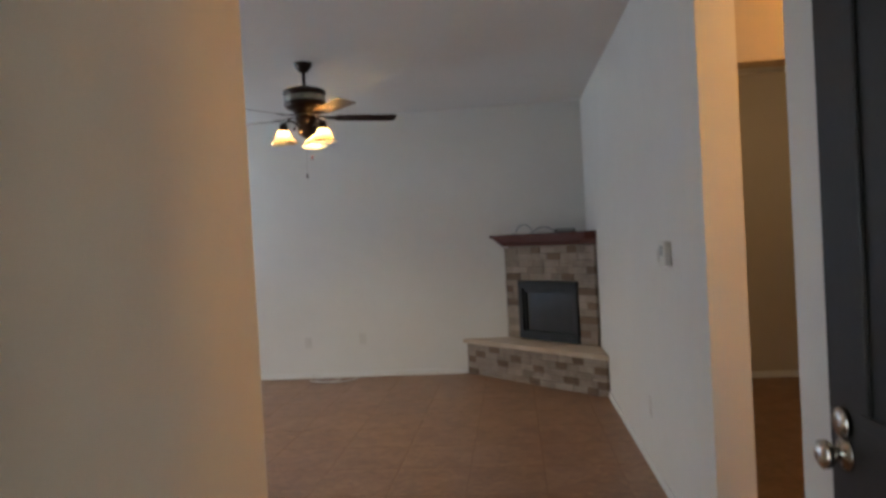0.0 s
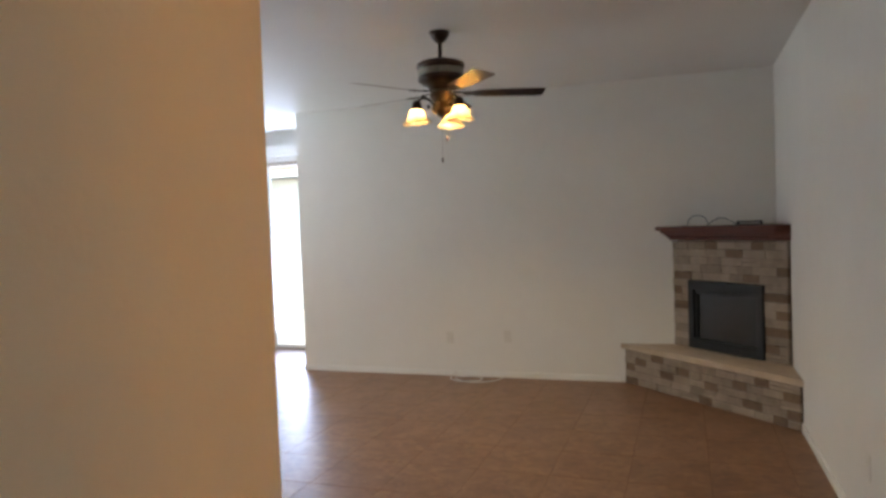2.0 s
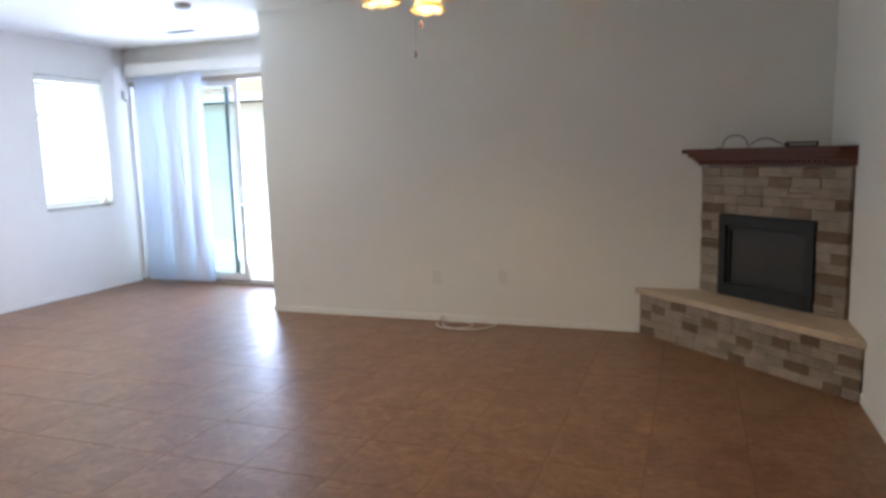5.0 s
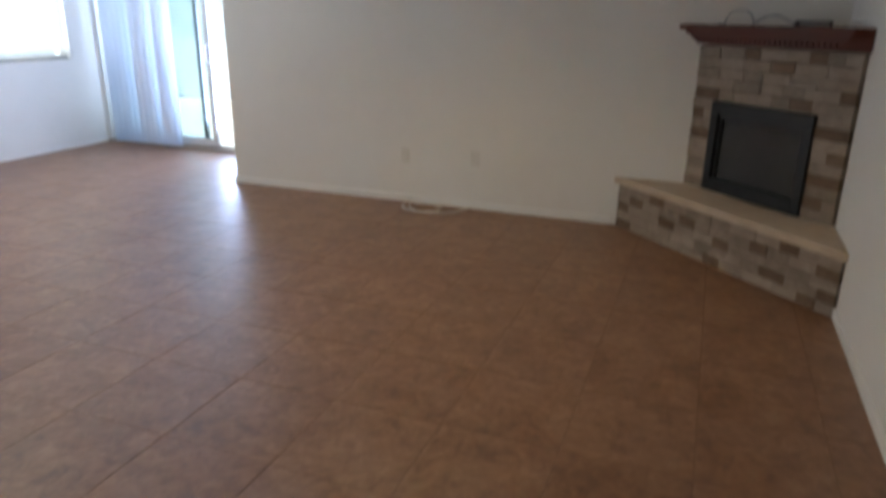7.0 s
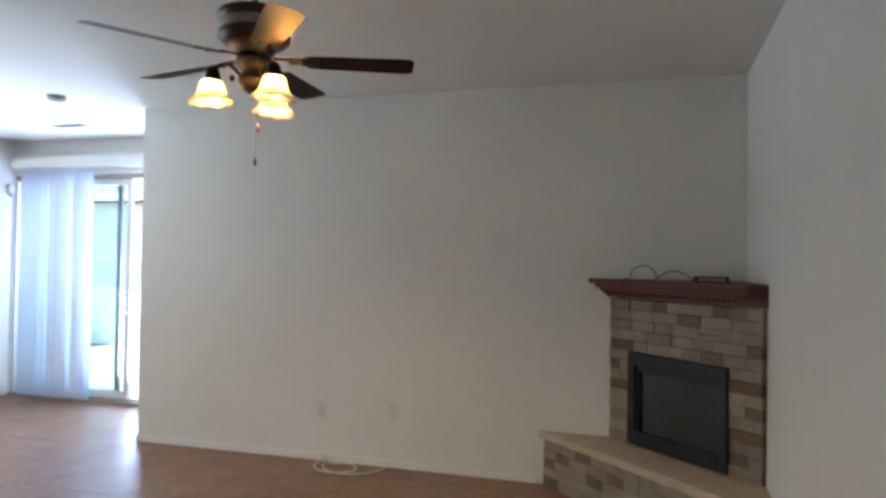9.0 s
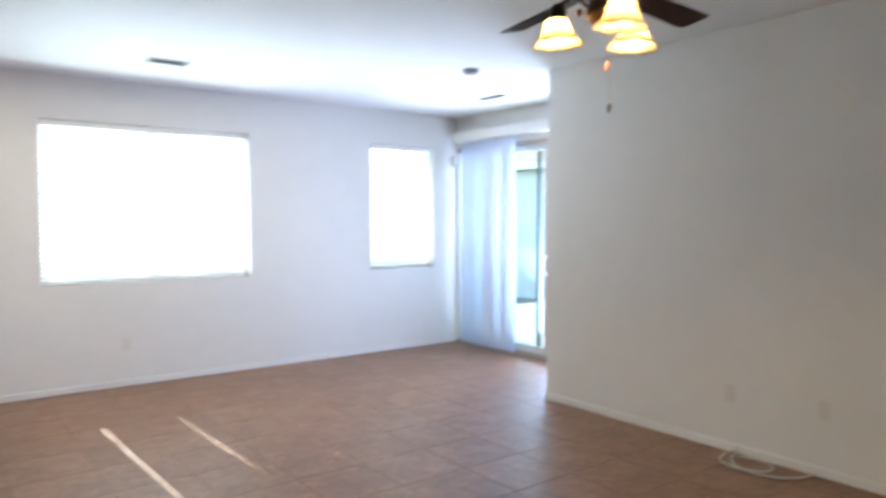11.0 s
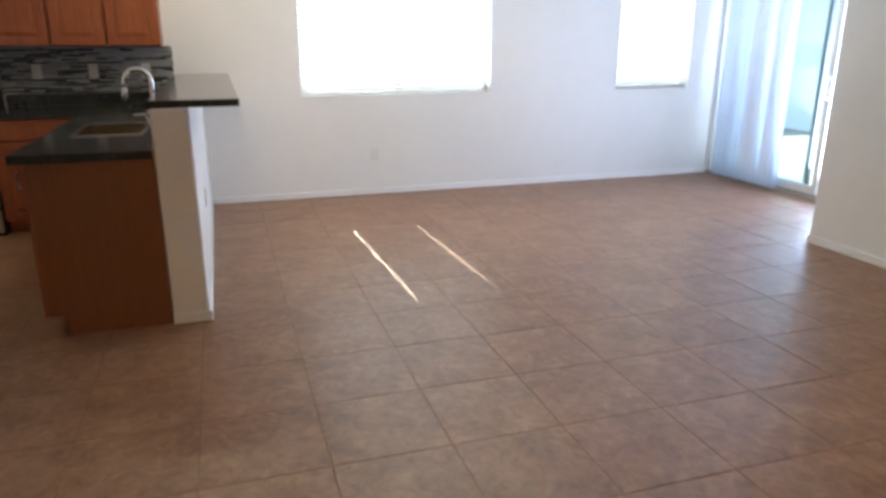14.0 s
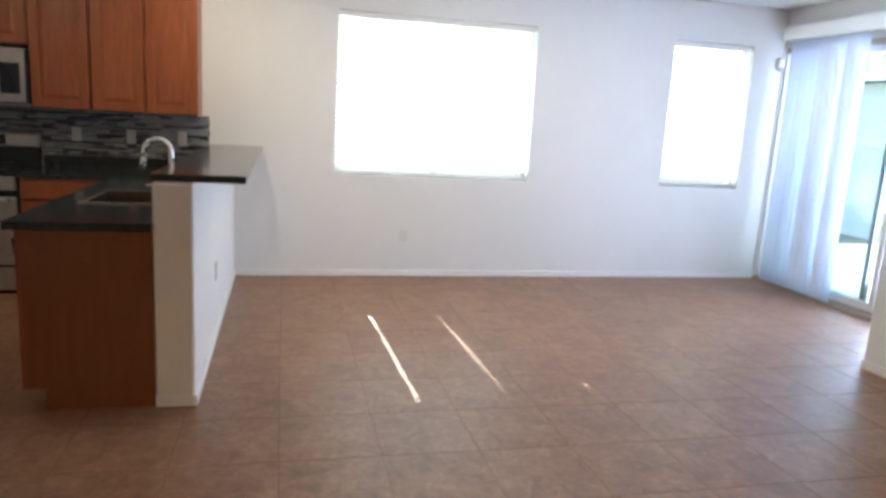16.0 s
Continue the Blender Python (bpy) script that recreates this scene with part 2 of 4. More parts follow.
# ---- mesh helpers ----
def box(bm, x0, x1, y0, y1, z0, z1, bevel=0.0, m=None):
    r = bmesh.ops.create_cube(bm, size=1.0)
    vs = r["verts"]
    bmesh.ops.scale(bm, verts=vs, vec=(abs(x1 - x0), abs(y1 - y0), abs(z1 - z0)))
    bmesh.ops.translate(bm, verts=vs, vec=((x0 + x1) / 2, (y0 + y1) / 2, (z0 + z1) / 2))
    if bevel:
        es = list({e for v in vs for e in v.link_edges})
        r = bmesh.ops.bevel(bm, geom=es, offset=bevel, segments=2, profile=0.5, affect="EDGES", clamp_overlap=True)
        vs = list({v for f in r["faces"] for v in f.verts} | {v for v in vs if v.is_valid})
    if m is not None:
        bmesh.ops.transform(bm, matrix=m, verts=vs)
    return vs


def boxes(*rows, bevel=0.0):
    bm = bmesh.new()
    for r in rows:
        box(bm, *r, bevel=bevel)
    return bm


def lathe(rings, seg=28, centre=(0, 0, 0), cap=True):
    """A body of revolution round z: rings of (radius, height)."""
    bm = bmesh.new()
    loops = []
    for r, z in rings:
        loops.append([bm.verts.new((centre[0] + r * math.cos(2 * math.pi * k / seg), centre[1] + r * math.sin(2 * math.pi * k / seg), centre[2] + z)) for k in range(seg)])
    for a, b in zip(loops, loops[1:]):
        for k in range(seg):
            f = bm.faces.new((a[k], a[(k + 1) % seg], b[(k + 1) % seg], b[k]))
            f.smooth = True
    if cap:
        bm.faces.new(loops[0])
        bm.faces.new(loops[-1])
    bmesh.ops.recalc_face_normals(bm, faces=bm.faces)
    return bm


def tube(points, radius, seg=8, smooth=True):
    """A round bar along points."""
    bm = bmesh.new()
    pts = [Vector(p) for p in points]
    rings = []
    for i, p in enumerate(pts):
        d = (pts[min(i + 1, len(pts) - 1)] - pts[max(i - 1, 0)]).normalized()
        u = d.cross(Vector((0.3, 0.2, 1))).normalized() if abs(d.z) < 0.95 else d.cross(Vector((1, 0, 0))).normalized()
        w = d.cross(u)
        rings.append([bm.verts.new(p + radius * (math.cos(2 * math.pi * k / seg) * u + math.sin(2 * math.pi * k / seg) * w)) for k in range(seg)])
    for a, b in zip(rings, rings[1:]):
        for k in range(seg):
            f = bm.faces.new((a[k], a[(k + 1) % seg], b[(k + 1) % seg], b[k]))
            f.smooth = smooth
    bm.faces.new(rings[0])
    bm.faces.new(rings[-1])
    bmesh.ops.recalc_face_normals(bm, faces=bm.faces)
    return bm


def prism(poly, z0, z1, bevel=0.0):
    """An upright block over a plan polygon."""
    bm = bmesh.new()
    lo = [bm.verts.new((x, y, z0)) for x, y in poly]
    hi = [bm.verts.new((x, y, z1)) for x, y in poly]
    bm.faces.new(lo)
    bm.faces.new(hi)
    n = len(poly)
    for k in range(n):
        bm.faces.new((lo[k], lo[(k + 1) % n], hi[(k + 1) % n], hi[k]))
    bmesh.ops.recalc_face_normals(bm, faces=bm.faces)
    if bevel:
        bmesh.ops.bevel(bm, geom=bm.edges[:], offset=bevel, segments=2, profile=0.5, affect="EDGES", clamp_overlap=True)
    return bm


def data_of(name, bm, material):
    me = bpy.data.meshes.new(name)
    bm.to_mesh(me)
    bm.free()
    me.materials.append(material)
    return me


def part(name, bm, material, parent=None, label=""):
    ob = new(name, data_of(name, bm, material) if isinstance(bm, bmesh.types.BMesh) else bm)
    if parent:
        ob.parent = parent
        ob.matrix_parent_inverse = parent.matrix_basis.inverted()
    return tagged(ob, label)


def structure(name, bm, material, label, category):
    return tagged(part(name, bm, material), label, category, kind="structure")


def thing(name, label, category, at=(0, 0, 0), group=""):
    ob = new(name)
    ob.empty_display_size = 0.05
    ob.matrix_basis = Matrix.Translation(at)
    return tagged(ob, label, category, group)


def holed_slab(x0, x1, y0, y1, z0, z1, hx0, hx1, hy0, hy1):
    """A slab with a rectangular hole through it."""
    bm = bmesh.new()
    rings = []
    for z in (z0, z1):
        rings.append([[bm.verts.new((x, y, z)) for x, y in c] for c in (((x0, y0), (x1, y0), (x1, y1), (x0, y1)), ((hx0, hy0), (hx1, hy0), (hx1, hy1), (hx0, hy1)))])
    for o, h in rings:
        for k in range(4):
            bm.faces.new((o[k], o[(k + 1) % 4], h[(k + 1) % 4], h[k]))
    for i in (0, 1):
        a, c = rings[0][i], rings[1][i]
        for k in range(4):
            bm.faces.new((a[k], a[(k + 1) % 4], c[(k + 1) % 4], c[k]))
    bmesh.ops.recalc_face_normals(bm, faces=bm.faces)
    return bm


# ---- plan ----
H = 2.74
XW, XR = -2.625, 4.61        # window wall, right-hand wall
YN = 1.10                    # wall of the sliding door
YS, XK = -8.2, 3.10          # back of the kitchen, kitchen side of the entry wall
T = 0.16
W1 = (-3.365, -1.53, 0.94, 2.362)
W2 = (-0.125, 0.755, 0.94, 2.36)
SL = (-2.612, -0.50, 2.37)    # sliding door opening

# floor slab under the tiles
structure("floor", boxes((XW - T, XR + 0.15, -8.36, YN + T, -0.14, -0.0014), (XR + 0.15, 7.6, -5.36, -0.49, -0.14, -0.0014)), GROUT,
          "brown ceramic tile floor with thin dark grout lines", "floor")
structure("ceiling", boxes((XW - T, 7.6, -8.36, YN + T, H, H + 0.12)), CEIL, "flat white textured ceiling", "ceiling")
structure("wall_west", boxes(
    (XW - T, XW, -8.36, W1[0], 0, H), (XW - T, XW, W1[1], W2[0], 0, H), (XW - T, XW, W2[1], YN + T, 0, H),
    (XW - T, XW, W1[0], W1[1], 0, W1[2]), (XW - T, XW, W1[0], W1[1], W1[3], H),
    (XW - T, XW, W2[0], W2[1], 0, W2[2]), (XW - T, XW, W2[0], W2[1], W2[3], H)), WALL, "off-white painted wall with two blinded windows", "wall")
structure("wall_nook", boxes((XW, SL[0], YN, YN + T, 0, H), (SL[1], 0.16, YN, YN + T, 0, H), (SL[0], SL[1], YN, YN + T, SL[2], H)), WALL,
          "off-white painted wall round the sliding door", "wall")
structure("wall_living", boxes((0, XR + 0.15, 0, T, 0, H), (0, T, T, YN, 0, H)), WALL, "off-white painted living room wall", "wall")
structure("wall_east", boxes((XR, XR + 0.15, -4.35, 0, 0, H), (XR, XR + 0.15, -6.85, -5.2, 0, H)), WALL, "off-white painted wall ending at a hallway", "wall")
# The beige of this wall carries the warm light that falls on it.
structure("wall_entry", boxes((XK, 3.22, -6.70, -5.47, 0, H)), ENTRY, "partition wall beside the entry, warm light put into its beige colour", "wall")
structure("wall_front", boxes((XK, 3.44, -6.85, -6.70, 0, H), (4.53, XR, -6.85, -6.70, 0, H), (3.44, 4.53, -6.85, -6.70, 2.08, H)), WALL,
          "off-white wall round the front door opening", "wall")
structure("wall_south", boxes((XW, XK + 0.12, -8.36, YS, 0, H), (XK, XK + 0.12, YS, -6.85, 0, H)), WALL, "plain off-white wall behind the kitchen", "wall")
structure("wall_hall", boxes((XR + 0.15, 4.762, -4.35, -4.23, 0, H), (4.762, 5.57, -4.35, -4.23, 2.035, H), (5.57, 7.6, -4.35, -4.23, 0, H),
                             (XR + 0.15, 7.6, -5.36, -5.2, 0, H), (6.6, 6.72, -5.2, -4.35, 0, H)), TAN, "hallway wall with a doorway, warm light put into its tan colour", "wall")
structure("wall_bedroom", boxes((XR + 0.15, 7.6, -0.65, -0.49, 0, H), (7.44, 7.6, -4.23, -0.65, 0, H)), TAN, "wall of a dim side room, warm light put into its tan colour", "wall")
lamp("hall_lamp", "POINT", 10, pose(5.9, -4.62, 2.45), (1.0, 0.50, 0.15), 0.12)
# Fill light with no known source, added to lift the side room.
lamp("side_room_fill", "POINT", 2.6, pose(6.3, -2.4, 2.4), (1.0, 0.66, 0.36), 0.12)

# pony wall of the breakfast bar
structure("wall_pony", prism([(XW, -4.41), (0.215, -4.41), (0.215, -4.226), (XW, -4.226)], 0, 1.1165, 0.012), WALL, "off-white half wall under the breakfast bar", "wall")


def baseboard(x0, x1, y0, y1):
    bm = boxes((x0, x1, y0, y1, 0, 0.058), bevel=0.004)
    structure("baseboard", bm, TRIM, "low white painted baseboard", "baseboard")


baseboard(XW, XW + 0.012, -4.2, YN)
baseboard(-0.012, 3.29, -0.012, 0)
baseboard(XR - 0.012, XR, -4.35, -1.26)
baseboard(XR - 0.012, XR, -6.70, -5.2)
baseboard(3.22, 3.232, -6.7, -5.47)
baseboard(XW + 0.012, 0.227, -4.226, -4.214)
baseboard(0.215, 0.227, -4.41, -4.226)
baseboard(4.77, 7.4, -0.662, -0.65)


# ---- windows and blinds ----
def window(name, y0, y1, z0, z1):
    win = tagged(thing(name, "", "window", (XW - 0.12, (y0 + y1) / 2, z0)), "white framed window recessed in the wall, sunlit outside", "window", kind="structure")
    x0, x1 = XW - 0.155, XW - 0.105
    f = 0.045
    part("window_frame", boxes((x0, x1, y0, y1, z0, z0 + f), (x0, x1, y0, y1, z1 - f, z1), (x0, x1, y0, y0 + f, z0 + f, z1 - f), (x0, x1, y1 - f, y1, z0 + f, z1 - f)), ALU, win)
    n = 2 if y1 - y0 > 1.2 else 1
    w = (y1 - y0 - 2 * f) / n
    for k in range(n):
        if k:
            part("mullion", boxes((x0, x1, y0 + f + k * w - 0.025, y0 + f + k * w + 0.025, z0 + f, z1 - f)), ALU, win)
        pane = part("pane", boxes((XW - 0.134, XW - 0.128, y0 + f + k * w + (0.025 if k else 0), y0 + f + (k + 1) * w - (0.025 if k < n - 1 else 0), z0 + f, z1 - f)), PANE, win)
        pane.visible_shadow = False
    return win


def slat_mesh(y0, y1, gaps):
    """A blind slat with cord holes of the given widths."""
    bm = bmesh.new()
    y = y0
    for g, w in gaps:
        box(bm, -0.025, 0.025, y, g - w / 2, -0.0014, 0.0014)
        box(bm, -0.025, -0.010, g - w / 2, g + w / 2, -0.0014, 0.0014)
        box(bm, 0.010, 0.025, g - w / 2, g + w / 2, -0.0014, 0.0014)
        y = g + w / 2
    box(bm, -0.025, 0.025, y, y1, -0.0014, 0.0014)
    return data_of("slat", bm, SLAT)


def blind(y0, y1, z0, z1, gaps, label, rail):
    b = thing("window_blind", label, "blind", (XW - 0.05, (y0 + y1) / 2, z0 + 0.01))
    part("headrail", boxes((XW - 0.085, XW - 0.02, y0 + 0.012, y1 - 0.012, z1 - 0.055, z1 - 0.003), bevel=0.004), TRIM, b)
    part("bottom_rail", boxes((XW - 0.07, XW - 0.03, y0 + 0.015, y1 - 0.015, z0 + 0.006, z0 + 0.03), bevel=0.004), rail, b)
    n = int((z1 - z0 - 0.105) / 0.0425) + 1
    for k in range(n):
        holes = []
        for i, (g, w) in enumerate(gaps):
            # Hole widths are shaped slat by slat to set each sun streak's strength.
            streak_share = (1.0, 0.25 + 0.75 * math.sin(min(k / 24, 1) * math.pi) ** 2, 0.12 + 0.88 * (k % 11 == 2))[min(i, 2)]
            holes.append((g, max(w * streak_share * random.uniform(0.5, 1.2), 0.002)))
        s = part("slat", slat_mesh(y0 + 0.012, y1 - 0.012, holes), SLAT, b)
        s.matrix_basis = pose(XW - 0.05, 0, z0 + 0.052 + k * 0.0425, 0, -28 + random.uniform(-1.0, 1.0), 0)
    for y in (y0 + 0.006, y1 - 0.006):
        part("bracket", boxes((XW - 0.088, XW + 0.004, y - 0.005, y + 0.005, z1 - 0.058, z1 - 0.001), bevel=0.001), TRIM, b)
    for g, w in gaps:
        part("cord", tube([(XW - 0.024, g + 0.012, z0 + 0.02), (XW - 0.024, g + 0.012, z1 - 0.05)], 0.0012, 5), CABLEW, b)
    return b


window("window_1", *W1)
window("window_2", *W2)
blind(*W1, [(-3.222, 0.024), (-2.707, 0.030), (-2.195, 0.030), (-1.68, 0.003)], "wide white slatted window blind, lowered and tilted shut", SLAT)
blind(*W2, [(0.02, 0.003), (0.61, 0.003)], "narrow white slatted window blind, lowered and shut", GREYP)

# ---- sliding door ----
sl = tagged(thing("door_1", "", "sliding door", ((SL[0] + SL[1]) / 2, YN + 0.08, 0)), "aluminium sliding glass patio door, standing half open", "sliding door", kind="structure")
part("door_frame", boxes((SL[0], SL[1], YN + 0.02, YN + 0.14, SL[2] - 0.05, SL[2]),
                         (SL[1] - 0.045, SL[1], YN + 0.02, YN + 0.14, 0.03, SL[2] - 0.05)), BRONZEALU, sl)
part("door_jamb", boxes((SL[0], SL[0] + 0.03, YN + 0.02, YN + 0.14, 0.03, SL[2] - 0.05)), ALU, sl, "white door jamb")
part("threshold", boxes((SL[0], SL[1], YN - 0.01, YN + 0.16, 0.0, 0.03), (SL[0], SL[1], YN + 0.06, YN + 0.072, 0.03, 0.045)), BRONZEALU, sl, "tan aluminium track")


def sash(x0, x1, y, name, metal, stile=0.055):
    s = part(name, boxes((x0, x0 + stile, y, y + 0.035, 0.045, SL[2] - 0.052), 
                         (x0 + stile, x1 - stile, y, y + 0.035, 0.045, 0.12), (x0 + stile, x1 - stile, y, y + 0.035, SL[2] - 0.115, SL[2] - 0.052)), ALU, sl)
    part("stile", boxes((x1 - stile, x1, y, y + 0.035, 0.045, SL[2] - 0.052)), metal, s)
    g = part("pane", boxes((x0 + stile, x1 - stile, y + 0.014, y + 0.02, 0.12, SL[2] - 0.115)), TINT, s)
    g.visible_shadow = False
    return s


sash(SL[0] + 0.032, -1.27, YN + 0.095, "fixed_panel", BACKLITALU, 0.045)
sp = sash(SL[0] + 0.26, -1.10, YN + 0.045, "sliding_panel", ALU)
part("door_handle", tube([(-1.125, YN + 0.05, 0.92), (-1.125, YN + 0.0, 0.94), (-1.125, YN - 0.012, 1.02), (-1.125, YN + 0.0, 1.10), (-1.125, YN + 0.05, 1.12)], 0.011), TRIM, sp, "white pull handle")

vb = thing("vertical_blind", "pale bluish vinyl vertical blind drawn half across the door", "blind", (-1.95, YN - 0.07, 2.42))
part("valance", boxes((-2.52, -0.18, YN - 0.125, YN - 0.117, 2.43, 2.545), (-2.52, -0.18, YN - 0.117, YN - 0.002, 2.533, 2.545), (-2.52, -2.512, YN - 0.117, YN - 0.002, 2.43, 2.533)), TRIM, vb, "white valance board")
part("headrail", boxes((-2.50, -0.2, YN - 0.08, YN - 0.045, 2.43, 2.46)), ALU, vb)
vane = bmesh.new()
vs = []
for i in range(7):
    u = i / 6 - 0.5
    vs.append((vane.verts.new((u * 0.089, 0.003 * (1 - 4 * u * u), 0)), vane.verts.new((u * 0.089, 0.003 * (1 - 4 * u * u), 2.375))))
for a, b2 in zip(vs, vs[1:]):
    vane.faces.new((a[0], b2[0], b2[1], a[1]))
bmesh.ops.solidify(vane, geom=vane.faces[:], thickness=0.001)
vme = data_of("vane", vane, VANE)
for k in range(12):
    v = part("vane", vme, VANE, vb)
    v.matrix_basis = pose(-2.39 + k * 0.0777, YN - 0.0625, 0.035, 0, 0, 9 + random.uniform(-0.8, 0.8))

# ---- outdoors ----
structure("eave", boxes((XW - T - 0.42, XW - T, -8.36, YN + T, 2.53, 2.62), (XW - T - 0.45, XW - T - 0.42, -8.36, YN + T, 2.50, 2.70)), STUCCO, "stucco roof eave over the windows", "eave")
structure("ground", boxes((-70, 70, -70, 90, -0.35, -0.15)), DIRT, "tan gravel yard", "ground")
structure("patio", boxes((-4.5, 4.0, YN + T, 4.2, -0.15, -0.03)), CONCRETE, "grey concrete patio slab outside the sliding door", "patio")
structure("porch", boxes((2.6, 5.4, -9.6, -6.85, -0.15, -0.015)), CONCRETE, "concrete porch slab at the front door", "porch")
# Unseen porch roof and walls, added to soften daylight through the front door.
structure("porch_shade_roof", boxes((3.22, 7.6, -9.8, -8.36, 2.74, 2.9)), STUCCO, "unseen stucco porch roof, added to hold back daylight", "roof")
structure("wall_porch_shade", boxes((XR, XR + 0.15, -9.6, -6.85, -0.15, 2.74), (3.22, XR, -9.75, -9.6, -0.15, 2.74)), STUCCO, "unseen stucco porch wall, added to hold back daylight", "wall")
fence = structure("yard_fence", boxes((-30, 30, 6.0, 6.2, -0.15, 1.42)), BLOCK, "grey concrete block yard wall", "fence")
part("coping", boxes((-30, 30, 5.97, 6.23, 1.42, 1.50)), BLOCK, fence)
structure("side_fence", boxes((-8.2, -8.0, -30, 6.0, -0.15, 1.5)), BLOCK, "grey concrete block side wall", "fence")
nb = thing("neighbour_house", "single-storey stucco house behind the yard wall", "house", (-3, 12, -0.12))
part("wall", boxes((-24, 14, 11, 19, -0.15, 3.0)), STUCCO, nb)
part("fascia", boxes((-24.5, 14.5, 10.4, 10.45, 3.0, 3.2)), TRIM, nb, "white fascia board")
rf = bmesh.new()
rv = [rf.verts.new(p) for p in ((-24.5, 10.45, 3.2), (14.5, 10.45, 3.2), (14.5, 19.5, 3.2), (-24.5, 19.5, 3.2), (-20, 15, 5.0), (10, 15, 5.0))]
for f in ((0, 1, 5, 4), (1, 2, 5), (2, 3, 4, 5), (3, 0, 4), (3, 2, 1, 0)):
    rf.faces.new([rv[i] for i in f])
part("roof", rf, ROOFT, nb)

# Unseen house, added so that its roof darkens the gaps between upper slats.
nw = thing("neighbour_house", "unseen light stucco house with a brown tile roof, added beyond the blinds", "house", (-13, -4, -0.15))
part("wall", boxes((-17.5, -10.6, -14, 5, -0.15, 2.45)), STUCCO, nw)
part("fascia", boxes((-10.05, -10.0, -14.5, 5.5, 2.38, 2.55)), TRIM, nw, "white fascia board")
rf = bmesh.new()
rv = [rf.verts.new(p) for p in ((-10.05, -14.5, 2.55), (-10.05, 5.5, 2.55), (-18, 5.5, 2.55), (-18, -14.5, 2.55), (-14, -10.5, 4.3), (-14, 1.5, 4.3))]
for f in ((0, 1, 5, 4), (1, 2, 5), (2, 3, 4, 5), (3, 0, 4), (3, 2, 1, 0)):
    rf.faces.new([rv[i] for i in f])
part("roof", rf, ROOFT, nw)

# ---- fireplace ----
D = math.sqrt(0.5)
FIRE_C, HEARTH_C = 3.772, 3.325      # x + y on the surround's face and on the hearth's face


def on_face(c, u, out, z):
    """A place on a diagonal face: u metres along it from the living wall, out metres proud of it."""
    return Vector((c + u * D - out * D, -u * D - out * D, z))


def face_matrix(c, u, out, z):
    m = Matrix.Rotation(radians(-45), 4, "Z")
    m.translation = on_face(c, u, out, z)
    return m


fire_len = (XR - FIRE_C) / D
hearth_len = (XR - HEARTH_C) / D
fp = thing("fireplace", "corner fireplace faced in beige and brown ledger stone", "fireplace", (4.2, -0.4, 0))
part("hearth_core", prism([(HEARTH_C + 0.03, -0.002), (XR - 0.002, -(XR - HEARTH_C) + 0.03), (XR - 0.002, -0.002)], 0, 0.315), MORTAR, fp)
part("hearth_slab", prism([(HEARTH_C - 0.03, -0.001), (XR - 0.001, -(XR - HEARTH_C) - 0.03), (XR - 0.001, -0.001)], 0.315, 0.362, 0.008), SLAB, fp, "smooth tan hearth slab")
FB0, FB1, FZ0, FZ1 = 0.185, 0.945, 0.366, 0.945
core = bmesh.new()
for a, b, z0, z1 in ((0.03, FB0 + 0.03, 0.362, 1.30), (FB1 - 0.03, fire_len - 0.03, 0.362, 1.30), (FB0 + 0.03, FB1 - 0.03, FZ1 - 0.03, 1.30)):
    box(core, a, b, 0.03, 0.16, z0, z1, m=face_matrix(FIRE_C, 0, 0, 0))
part("surround_core", core, MORTAR, fp)

ins = part("fire_insert", boxes((FB0, FB1, -0.022, 0.02, FZ1 - 0.075, FZ1), (FB0, FB1, -0.022, 0.02, FZ0, FZ0 + 0.085), (FB0, FB0 + 0.06, -0.022, 0.02, FZ0 + 0.085, FZ1 - 0.075),
                                (FB1 - 0.06, FB1, -0.022, 0.02, FZ0 + 0.085, FZ1 - 0.075), bevel=0.003), BLACK, fp, "black metal gas fire insert")
ins.matrix_basis = face_matrix(FIRE_C, 0, 0, 0)
for nm, bm, mt in (("inner_frame", boxes((FB0 + 0.06, FB1 - 0.06, 0.0, 0.02, FZ1 - 0.115, FZ1 - 0.075), (FB0 + 0.06, FB0 + 0.082, 0.0, 0.02, FZ0 + 0.085, FZ1 - 0.115),
                                         (FB1 - 0.082, FB1 - 0.06, 0.0, 0.02, FZ0 + 0.085, FZ1 - 0.115)), BLACK),
                   ("fire_glass", boxes((FB0 + 0.06, FB1 - 0.06, 0.021, 0.03, FZ0 + 0.08, FZ1 - 0.07)), FIREGLASS),
                   ("louvre", boxes(*[(FB0 + 0.05, FB1 - 0.05, -0.028, -0.022, FZ0 + 0.018 + 0.018 * k, FZ0 + 0.028 + 0.018 * k) for k in range(3)]), BLACK)):
    o = new(nm, data_of(nm, bm, mt))
    o.parent = ins

# mantel: a stepped crown clipped by both walls
mantel = thing("mantel_shelf", "dark red mahogany mantel shelf with dentil moulding", "mantel", (4.2, -0.4, 1.27))
for nm, out, z0, z1 in (("cornice", 0.022, 1.292, 1.315), ("cornice", 0.052, 1.330, 1.352), ("cornice", 0.075, 1.352, 1.380), ("shelf", 0.105, 1.380, 1.412)):
    c = FIRE_C - out / D
    e = XR - 0.10 - 0.3 * (0.115 - out)
    part(nm, prism([(c, -0.002), (e, c - e), (XR - 0.002, FIRE_C - XR - 0.02), (XR - 0.002, -0.002)], z0, z1, 0.004), MAHOG, mantel)
cd = FIRE_C - 0.035 / D
